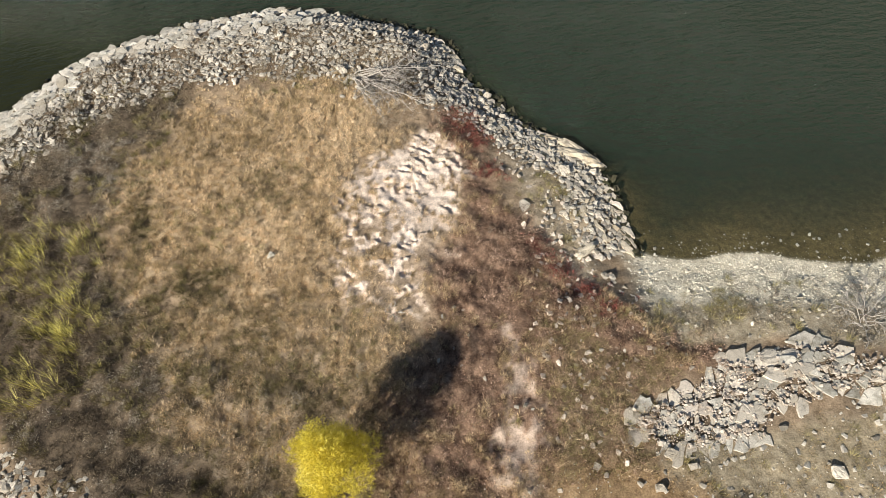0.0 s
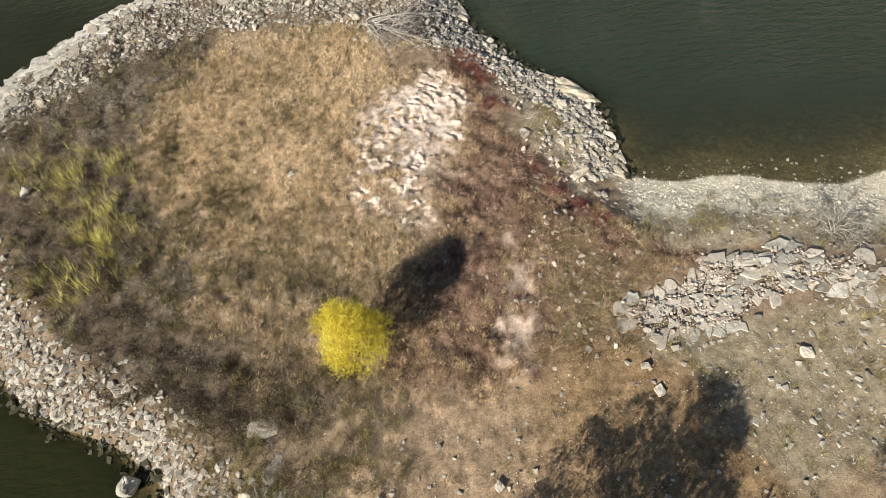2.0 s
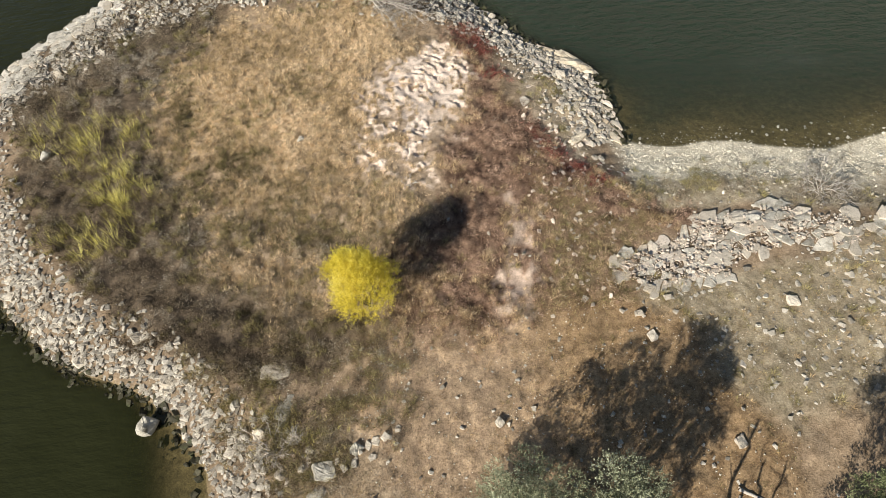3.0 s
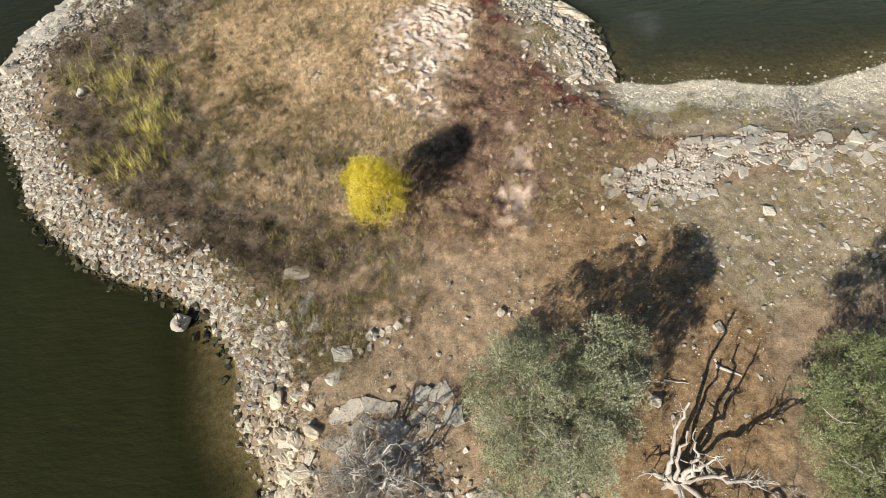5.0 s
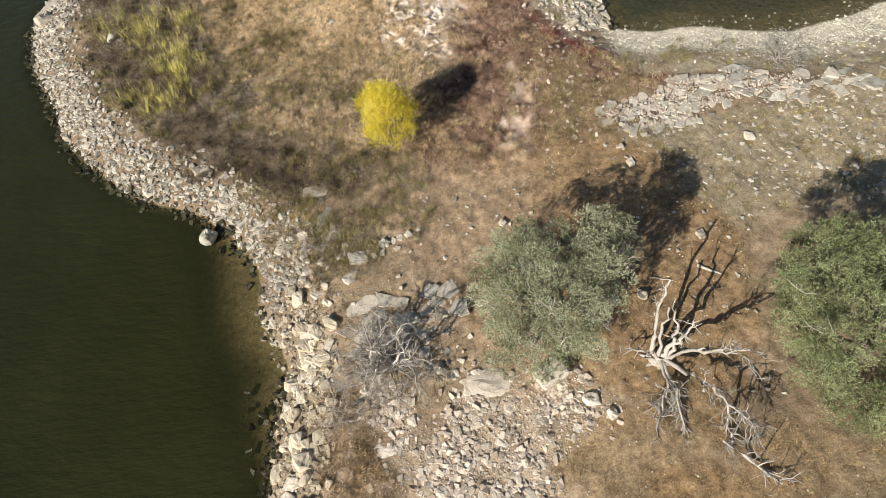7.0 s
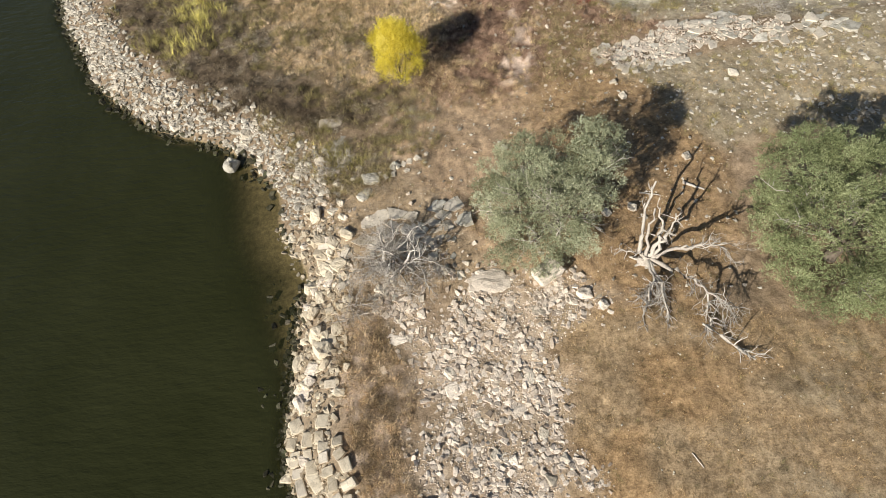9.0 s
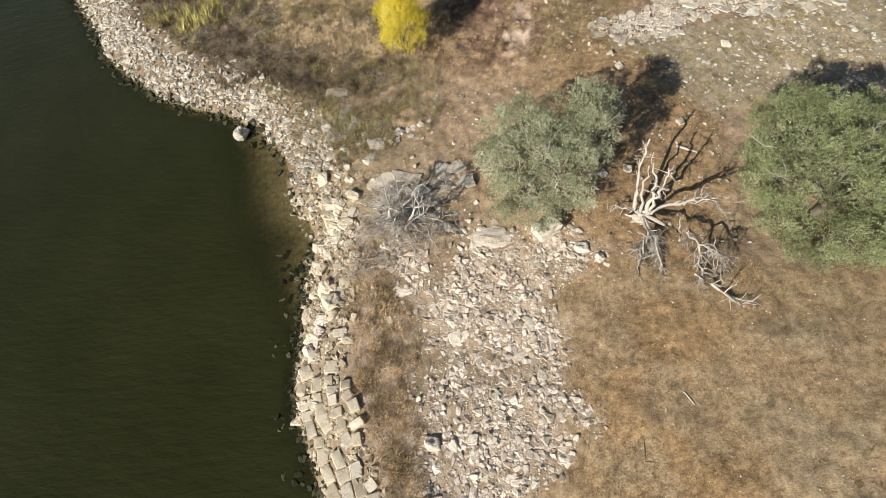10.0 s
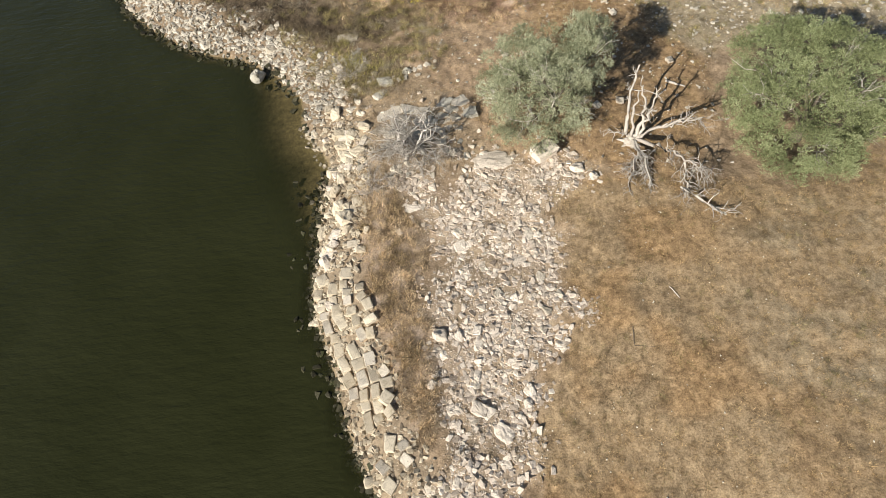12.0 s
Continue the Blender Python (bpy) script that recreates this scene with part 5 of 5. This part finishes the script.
for px, py, s in [(-13.2, 31.4, 1.3), (-12.0, 31.0, 1.5), (-10.6, 31.6, 1.1), (-11.3, 29.9, 1.4), (-19.5, 30.1, 1.2), (-7.5, 31.2, 0.9), (-17.4, 31.3, 1.0)]:
    stone(px, py, s, M_STONE, "flat_rock", "broad pale limestone slab lying in the riprap", "riprap slabs", shape=random.choice([2, 6]), tilt=5, stretch=(1.1, 0.9, 0.5))
for px, py, s in [(12.6, 7.7, 1.0), (13.6, 7.6, 1.2), (11.6, 7.9, 0.8), (14.6, 7.7, 0.8)]:
    stone(px, py, s, M_STONE, "ledge_rock", "tilted grey limestone block standing on the ledge", "ledge blocks", turn=random.uniform(0, 50), shape=2, tilt=9, stretch=(1.1, 0.8, 0.6), sink=0.1)


for px, py, s in [(-2.55, -22.8, 0.9), (-3.4, -21.7, 0.75), (-1.25, -21.15, 0.6), (-1.45, -21.7, 0.5), (-0.9, -24.3, 0.35), (-5.25, -20.45, 0.5), (3.57, -10.85, 0.6), (2.9, -10.2, 0.8), (-3.9, -18.4, 0.5), (-3.1, -18.3, 0.5)]:
    stone(px, py, s, M_SLAB, "rubble_stone", "large pale limestone block lying in rubble", "large rubble blocks", shape=random.choice([0, 2, 5]), tilt=7, stretch=(1, 0.9, 0.75), sink=0.05)
for px, py, s in [(-10.3, -15.8, 0.6), (-10.65, -16.4, 0.62), (-9.6, -3.7, 0.8), (-9.95, -3.2, 0.6), (-9.4, -10.4, 0.85), (-10.15, -13.6, 0.4), (-10.45, -14.6, 0.45), (-9.3, -5.2, 0.7), (-9.6, -9.2, 0.7), (-8.9, -11.3, 0.9)]:
    stone(px, py, s, M_CREAM, "bank_boulder", "cream limestone boulder at the foot of the stone bank", "foot boulders", shape=random.choice([0, 3, 5]), tilt=6, sink=0.0)


# ---- wood ----
def tubes(name, limbs, material, sides=6):
    """Tapered limbs, each a list of (point, radius), joined into one mesh."""
    verts, faces = [], []
    for limb in limbs:
        pts = [Vector(p) for p, _ in limb]
        start = len(verts)
        for k, (p, rad) in enumerate(limb):
            d = (pts[min(k + 1, len(pts) - 1)] - pts[max(k - 1, 0)]).normalized()
            u = d.orthogonal().normalized()
            w = d.cross(u)
            for s in range(sides):
                a = 2 * math.pi * s / sides
                verts.append(pts[k] + rad * (math.cos(a) * u + math.sin(a) * w))
        for k in range(len(limb) - 1):
            for s in range(sides):
                i, j = start + k * sides + s, start + k * sides + (s + 1) % sides
                faces.append((i, j, j + sides, i + sides))
    return shaped(name, [tuple(v) for v in verts], faces, material, True)


def limb(r, start, end, thick, thin, sag=0.0, wiggle=0.12, steps=7):
    a, b = Vector(start), Vector(end)
    span = (b - a).length
    out, drift = [], Vector((0, 0, 0))
    for k in range(steps + 1):
        t = k / steps
        if 0 < k:
            drift += Vector([r.gauss(0, wiggle * span / steps) for _ in range(3)])
        out.append((a.lerp(b, t) + drift * (1 if k < steps else 0.8) + Vector((0, 0, sag * span * math.sin(math.pi * t))), thick + (thin - thick) * t))
    return out


def twigs(r, parent, number, reach, thick, down=0.0, level=1, spread=0.9, first=0.25):
    """Side branches along a limb, and theirs in turn."""
    out = []
    for _ in range(number):
        k = r.uniform(first, 1) * (len(parent) - 1)
        i = min(int(k), len(parent) - 2)
        p = parent[i][0].lerp(parent[i + 1][0], k - i)
        d = (parent[i + 1][0] - parent[i][0]).normalized()
        d = (d + Vector([r.gauss(0, spread) for _ in range(3)]) + Vector((0, 0, -down))).normalized()
        size = reach * r.uniform(0.5, 1.2)
        t = min(thick, parent[i][1] * 0.75)
        b = limb(r, p, p + d * size, t, max(t * 0.3, 0.004), 0, 0.25, 4)
        out.append(b)
        if level > 0:
            out += twigs(r, b, r.randint(2, 3), reach * 0.5, t * 0.6, down, level - 1, spread)
    return out


def local(limbs, x, y, z):
    return [[(p - Vector((x, y, z)), w) for p, w in l] for l in limbs]


# added dark-toned scrub that draws the shaded line of the little bank above the riprap
x = np.repeat(np.linspace(-16.5, -7.5, 70), 3)
rr = np.random.default_rng(140)
x = x + rr.normal(0, 0.15, len(x))
y = 5.2 - 0.36 * (x + 16.5) + 0.5 * np.sin(x * 1.3) + rr.normal(0, 0.22, len(x))
bushes("bank_shade_scrub", x, y, rr, M_DARK, "dark-toned dense scrub standing in for the shaded line of a low bank above the riprap", "scrub", 60, (0.25, 0.5), 1.2, 0.04, tone=0.02 + 0.4 * fbm(x, y, 1.2, 194), twigs=0.45)

# the silvered dead tree
r = random.Random(21)
SX, SY = 5.95, -8.75
SZ = height_at(SX, SY)
snag = thing("dead_tree", SX, SY, SZ, "silvered dead tree with bare broken limbs", "dead tree")
root = Vector((SX, SY, SZ - 0.1))
under("trunk", tubes("trunk", local([[(root, 0.36), (root + Vector((0, 0, 0.35)), 0.27), (root + Vector((0.05, 0, 0.7)), 0.22)]], SX, SY, SZ), M_WOOD, 10), snag)
# each main limb: the points it passes, its girth at both ends, and its side branches (number, reach, droop)
limbs = [([(5.75, -8.7, 1.5), (5.66, -8.3, 2.4), (5.93, -7.4, 3.3), (6.2, -6.8, 4.35)], 0.13, 0.05, 4, 0.4, 0.0),
         ([(5.93, -8.8, 1.6), (5.97, -8.1, 2.55), (6.2, -7.5, 3.4)], 0.10, 0.05, 2, 0.25, 0.0),
         ([(6.2, -8.8, 1.7), (6.35, -8.5, 2.6), (6.3, -8.35, 3.4), (6.1, -8.1, 4.3)], 0.12, 0.035, 5, 0.5, 0.0),
         ([(6.3, -8.8, 1.7), (6.55, -8.7, 2.6), (6.6, -8.65, 3.6), (6.56, -8.55, 4.6)], 0.11, 0.03, 6, 0.5, 0.0),
         ([(6.4, -8.9, 1.7), (7.3, -8.95, 2.3), (7.9, -9.4, 3.0), (8.46, -10.0, 3.7)], 0.13, 0.025, 9, 0.8, 0.0),
         ([(7.3, -8.95, 2.3), (8.1, -9.1, 2.7), (9.1, -9.8, 3.4)], 0.07, 0.02, 8, 0.6, 0.0),
         ([(6.3, -9.1, 1.6), (7.2, -10.1, 1.95), (7.7, -10.9, 2.2), (8.1, -11.8, 2.45), (8.5, -12.5, 2.8)], 0.12, 0.02, 26, 0.95, 0.15),
         ([(7.75, -10.95, 2.2), (7.8, -11.9, 1.7), (7.5, -12.9, 1.4)], 0.06, 0.02, 26, 0.85, 0.2),
         ([(5.95, -9.2, 1.6), (5.84, -10.15, 1.7), (5.4, -11.1, 1.5), (4.8, -12.2, 1.35)], 0.09, 0.02, 40, 0.85, 0.3),
         ([(6.05, -9.2, 1.6), (6.15, -10.6, 1.6), (6.1, -11.9, 1.4)], 0.09, 0.02, 36, 0.85, 0.3),
         ([(5.8, -8.9, 1.5), (5.37, -8.6, 1.6), (4.45, -8.5, 1.65)], 0.08, 0.02, 6, 0.5, 0.2)]


def knotted(r, path, thick, thin):
    """A gnarled limb through some points."""
    p = [Vector(q) for q in path]
    out, n = [], 4 * (len(p) - 1)
    for k in range(n + 1):
        i = min(k // 4, len(p) - 2)
        t = k / 4 - i
        q = p[i].lerp(p[i + 1], t) + Vector([r.gauss(0, 0.065) for _ in range(3)]) * (0 if k == 0 else 1)
        out.append((q, (thick + (thin - thick) * k / n) * r.uniform(0.85, 1.15)))
    return out


lower = SZ - 1.1
for path, thick, thin, n, reach, down in limbs:
    path = [(a, b, c + lower * max(0, 1 - i)) for i, (a, b, c) in enumerate(path)]
    main = knotted(r, path, thick * 0.86, thin * 0.8)
    if path[0][2] < SZ + 1.0:
        main.insert(0, (root + Vector((0, 0, 0.45)), thick * 1.2))
    b = under("limb", tubes("limb", local([main], SX, SY, SZ), M_WOOD, 7), snag)
    fine = twigs(r, main, n + 3, reach, 0.03, down, 2 if n > 6 else 1, 0.75, 0.3)
    tagged(under("twig_spray", tubes("twig_spray", local(fine, SX, SY, SZ), M_TWIG, 3), b), kind="stuff")
roots = [limb(r, root + Vector((0, 0, 0.15)), (SX + 0.75 * math.cos(a), SY + 0.75 * math.sin(a), SZ - 0.06), 0.13, 0.04, 0.03, 0.12, 4) for a in (0.3, 1.6, 2.7, 3.8, 4.9, 5.7)]
under("root_flare", tubes("root_flare", local(roots, SX, SY, SZ), M_WOOD, 6), snag)

# a fallen limb below it
BZ = height_at(8.5, -13.6)
fallen = thing("fallen_branch", 8.5, -13.6, BZ, "fallen grey branch lying on dry turf", "branch")
main = limb(r, (7.3, -12.4, BZ + 0.35), (9.0, -14.1, BZ + 0.06), 0.05, 0.08, 0, 0.08, 6)
under("limb", tubes("limb", local([main], 8.5, -13.6, BZ), M_WOOD, 6), fallen)
tagged(under("twig_spray", tubes("twig_spray", local(twigs(r, main, 14, 0.8, 0.03, 0.0, 2, 0.9, 0.0), 8.5, -13.6, BZ), M_TWIG, 4), fallen), kind="stuff")


# a short log and two sticks on the turf
for name, label, ends, thick, wood in (("log", "short weathered grey log lying on dry turf", ((9.1, -4.45), (9.98, -5.0)), (0.08, 0.045), M_WOOD),
                                       ("fallen_branch", "thin grey branch lying on dry turf", ((6.8, -4.85), (7.8, -5.1)), (0.05, 0.02), M_WOOD),
                                       ("stick", "thin pale stick lying on dry turf", ((5.4, -17.4), (5.66, -17.95)), (0.02, 0.012), M_PALEWOOD),
                                       ("stick", "dark bent stick lying on dry turf", ((3.42, -19.0), (3.3, -19.8)), (0.016, 0.012), M_BARK)):
    (ax, ay), (bx, by) = ends
    path = limb(r, (ax, ay, height_at(ax, ay) + thick[0] * 0.7), (bx, by, height_at(bx, by) + thick[1] * 0.7), *thick, 0, 0.1, 7)
    if "bent" in label:
        path.append((Vector((4.05, -20.0, height_at(4.05, -20.0) + 0.02)), 0.008))
    tagged(new(name, tubes(name, [path], wood, 7)), label, name.split("_")[-1])


def dead_bush(name, x, y, label, seed, stems, reach, tall, thick, n, twig_reach, arc=(0, 6.28), down=0.0, wood=None, loose=0.24, core=0, wiggle=0.32, fine=0.024):
    """Bare stems from one root; the first few of them (core) are thick, pale and high."""
    r = random.Random(seed)
    z = height_at(x, y)
    ob = thing(name, x, y, z, label, "dead bush")
    for k in range(stems):
        stout = k < core
        a = arc[0] + (arc[1] - arc[0]) * ((k + r.uniform(-0.3, 0.3)) / stems if not stout else (k + r.uniform(-0.3, 0.3)) / core)
        d = reach * r.uniform(0.55, 1.05) * (0.6 if stout else 1)
        ex, ey = x + d * math.cos(a), y + d * math.sin(a)
        ez = max(height_at(ex, ey) + 0.15, z + tall * (r.uniform(1.15, 1.6) if stout else r.uniform(0.3, 0.9)))
        girth = thick * (r.uniform(1.3, 1.9) if stout else r.uniform(0.6, 1.1))
        main = limb(r, (x + r.uniform(-loose, loose) * min(reach, 2), y + r.uniform(-loose, loose) * min(reach, 2), z - 0.05), (ex, ey, ez), girth, 0.018 if stout else 0.012, 0.08, wiggle, 8)
        b = under("stem", tubes("stem", local([main], x, y, z), M_PALEWOOD if stout else wood or M_WOOD, 6), ob)
        tagged(under("twig_spray", tubes("twig_spray", local(twigs(r, main, n, twig_reach, fine * (1.7 if stout else 1), down, 2, 0.9, 0.3), x, y, z), M_TWIG, 3), b), kind="stuff")
    return ob


dead_bush("dead_juniper", -5.2, -7.7, "sprawling grey dead bush with pale limbs and a tangle of twigs", 31, 27, 2.5, 1.25, 0.05, 14, 0.8, loose=0.35, core=8, fine=0.016)
dead_bush("fallen_dead_tree", -3.9, 27.4, "bleached fallen tree fanning its bare branches over brush", 32, 15, 5.4, 0.6, 0.055, 9, 1.2, (-1.25, 0.1), loose=0.05, wiggle=0.17, fine=0.024)
dead_bush("bare_shrub", 18.4, 9.0, "bare grey shrub on the gravel spit", 33, 11, 1.7, 1.0, 0.03, 10, 0.6)
dead_bush("bare_shrub", -8.6, -0.9, "bare yellowish shrub beside the rocks", 34, 10, 1.4, 0.9, 0.025, 8, 0.5)
dead_bush("bare_shrub", -7.3, -9.6, "bare grey shrub on the stone bank", 35, 9, 1.2, 0.6, 0.025, 10, 0.5)
stump = dead_bush("dead_stump", -2.3, 11.6, "small dark dead stump in pale grass", 36, 4, 0.5, 0.25, 0.05, 2, 0.2)


# ---- living trees ----
def crown_mesh(name, lobes, sprays, leaf, material, seed, rise=0.5, length=0.2, each=10, narrow=0.45):
    """Sprays of small leaves on many uneven lobes (x, y, z, radius, flatness); every spray follows its twig outwards and up."""
    r = np.random.default_rng(seed)
    vs, tones = [], []
    for lx, ly, lz, lr, flat in lobes:
        n = max(int(sprays * lr * lr), 4)
        d = r.normal(0, 1, (n, 3))
        d /= np.linalg.norm(d, axis=1, keepdims=True)
        d[:, 2] = np.where(d[:, 2] < -0.3, -d[:, 2], d[:, 2])
        foot = d * (lr * r.uniform(0.5, 1.0, n))[:, None] * (1, 1, flat) + (lx, ly, lz)
        axis = 0.75 * d + (0, 0, rise) + r.normal(0, 0.3, (n, 3))
        axis /= np.linalg.norm(axis, axis=1, keepdims=True)
        t = r.random((n, each, 1)) ** 0.8
        p = foot[:, None] + axis[:, None] * t * (length * r.uniform(0.6, 1.3, (n, 1, 1))) + r.normal(0, 0.035, (n, each, 3)) * (1.15 - 0.5 * t)
        u = 0.8 * axis[:, None] + r.normal(0, 0.55, (n, each, 3))
        u /= np.linalg.norm(u, axis=2, keepdims=True)
        w = np.cross(u, r.normal(0, 1, (n, each, 3)))
        w /= np.linalg.norm(w, axis=2, keepdims=True)
        size = leaf * r.uniform(0.6, 1.4, (n, each, 1))
        vs.append(np.stack([p - w * size * narrow * 0.5, p + w * size * narrow * 0.5, p + u * size], 2).reshape(-1, 3))
        tone = np.clip(r.normal(0.46, 0.17) + r.normal(0, 0.10, (n, 1)) + 0.25 * (t[..., 0] - 0.5) + r.normal(0, 0.06, (n, each)), 0, 1)
        tones.append(tone.ravel())
    v = np.concatenate(vs)
    return shaped(name, v, np.arange(len(v)).reshape(-1, 3), material, tone=np.repeat(np.concatenate(tones), 3))


def dome(r, cx, cy, base, rx, ry, tall, number, size, lean=(0, 0)):
    """Lobes over an uneven dome."""
    out = []
    for k in range(number):
        a = k * 2.39996 + r.uniform(-0.3, 0.3)
        t = math.sqrt((k + 0.5) / number)
        edge = 1 + 0.13 * math.sin(3 * a + cx) + 0.1 * math.sin(5 * a + cy) + r.uniform(-0.08, 0.1)
        z = base + tall * math.sqrt(max(1 - (0.88 * t) ** 2, 0)) + r.uniform(-1.3, 0.45)
        z += t * edge * (lean[0] * rx * math.cos(a) + lean[1] * ry * math.sin(a))
        out.append((cx + rx * t * edge * math.cos(a), cy + ry * t * edge * math.sin(a), z, size * r.uniform(0.55, 1.35), 1.1))
        if t > 0.6:
            out.append((cx + 0.9 * rx * t * edge * math.cos(a + 0.2), cy + 0.9 * ry * t * edge * math.sin(a + 0.2), base + r.uniform(-0.4, 0.4), size * r.uniform(0.6, 1.0), 0.8))
    return out


def oak(x, y, cx, cy, rx, ry, tall, number, size, material, label, seed, base=1.5, lean=(0, 0), extra=(), sprays=400):
    r = random.Random(seed)
    z = height_at(x, y)
    ob = thing("oak_tree", x, y, z, label, "tree")
    fork = Vector((x + 0.1, y, z + 1.1))
    under("trunk", tubes("trunk", local([[(Vector((x, y, z - 0.1)), 0.34), (Vector((x, y, z + 0.4)), 0.25), (fork, 0.24)]], x, y, z), M_BARK, 9), ob)
    lobes = dome(r, cx, cy, z + base, rx, ry, tall - base, number, size, lean) + [(a, b, z + c, size * 1.3, 0.9) for a, b, c in extra]
    for k in range(9):
        l = lobes[int((k + 0.5) / 9 * len(lobes))]
        main = limb(r, fork, (l[0], l[1], l[2] + 0.45), 0.13, 0.03, 0.05, 0.12, 7)
        b = under("limb", tubes("limb", local([main], x, y, z), M_BARK, 6), ob)
        tagged(under("twig_spray", tubes("twig_spray", local(twigs(r, main, 12, 1.1, 0.03, -0.3, 1, 0.8, 0.35), x, y, z), M_TWIG, 3), b), kind="stuff")
    under("crown", crown_mesh("crown", [(a - x, b - y, c - z, d, e) for a, b, c, d, e in lobes], sprays, 0.062, material, seed), ob)
    return ob


oak(2.2, -6.5, 1.5, -6.3, 3.0, 3.1, 4.4, 100, 0.46, M_OAK, "grey-green live oak with a broad dense crown", 41, 0.9, (0.28, -0.08), [(4.7, -4.5, 3.9), (4.1, -4.2, 4.1), (3.6, -4.1, 4.0), (4.8, -5.1, 3.7), (3.9, -4.8, 4.3), (4.5, -5.7, 3.7), (3.3, -5.3, 4.3)], 440)
oak(14.4, -9.4, 14.2, -9.2, 3.95, 3.85, 4.7, 190, 0.46, M_OAK2, "broad green live oak with a dense rounded crown", 42, 1.0, (-0.02, 0.14), [(11.2, -6.6, 3.6), (12.4, -6.1, 3.9), (14.4, -5.9, 4.1), (16.2, -6.2, 3.9), (13.3, -6.6, 4.3)], 400)

r = random.Random(51)
WX, WY = -4.6, 4.95
WZ = height_at(WX, WY)
willow = thing("willow_bush", WX, WY, WZ, "young willow with bright yellow autumn leaves", "tree")
stems = [limb(r, (WX + r.uniform(-0.2, 0.2), WY + r.uniform(-0.2, 0.2), WZ - 0.05), (WX + r.uniform(-0.8, 0.8), WY + r.uniform(-0.8, 0.8), WZ + r.uniform(2.0, 2.9)), 0.05, 0.012, 0, 0.08, 6) for _ in range(11)]
for s in stems:
    under("stem", tubes("stem", local([s], WX, WY, WZ), M_BARK, 5), willow)
lobes = []
for k in range(44):
    f = math.sqrt((k + 0.5) / 44)
    a = k * 2.39996
    wide = 1.08 + 0.22 * math.sin(3 * a + 1) + 0.16 * math.sin(7 * a)
    lobes.append((wide * f * math.cos(a) - 0.1, wide * f * math.sin(a) + 0.1, 0.9 + 2.4 * math.sqrt(1 - 0.8 * f * f) + r.uniform(-0.45, 0.2), r.uniform(0.24, 0.5), 1.5))
lobes += [(1.05 * math.cos(k * 0.7), 1.05 * math.sin(k * 0.7), r.uniform(0.7, 1.6), r.uniform(0.3, 0.45), 1.4) for k in range(9)]
under("crown", crown_mesh("crown", lobes, 640, 0.085, M_GOLD, 52, 0.9, 0.38, 13, 0.2), willow)
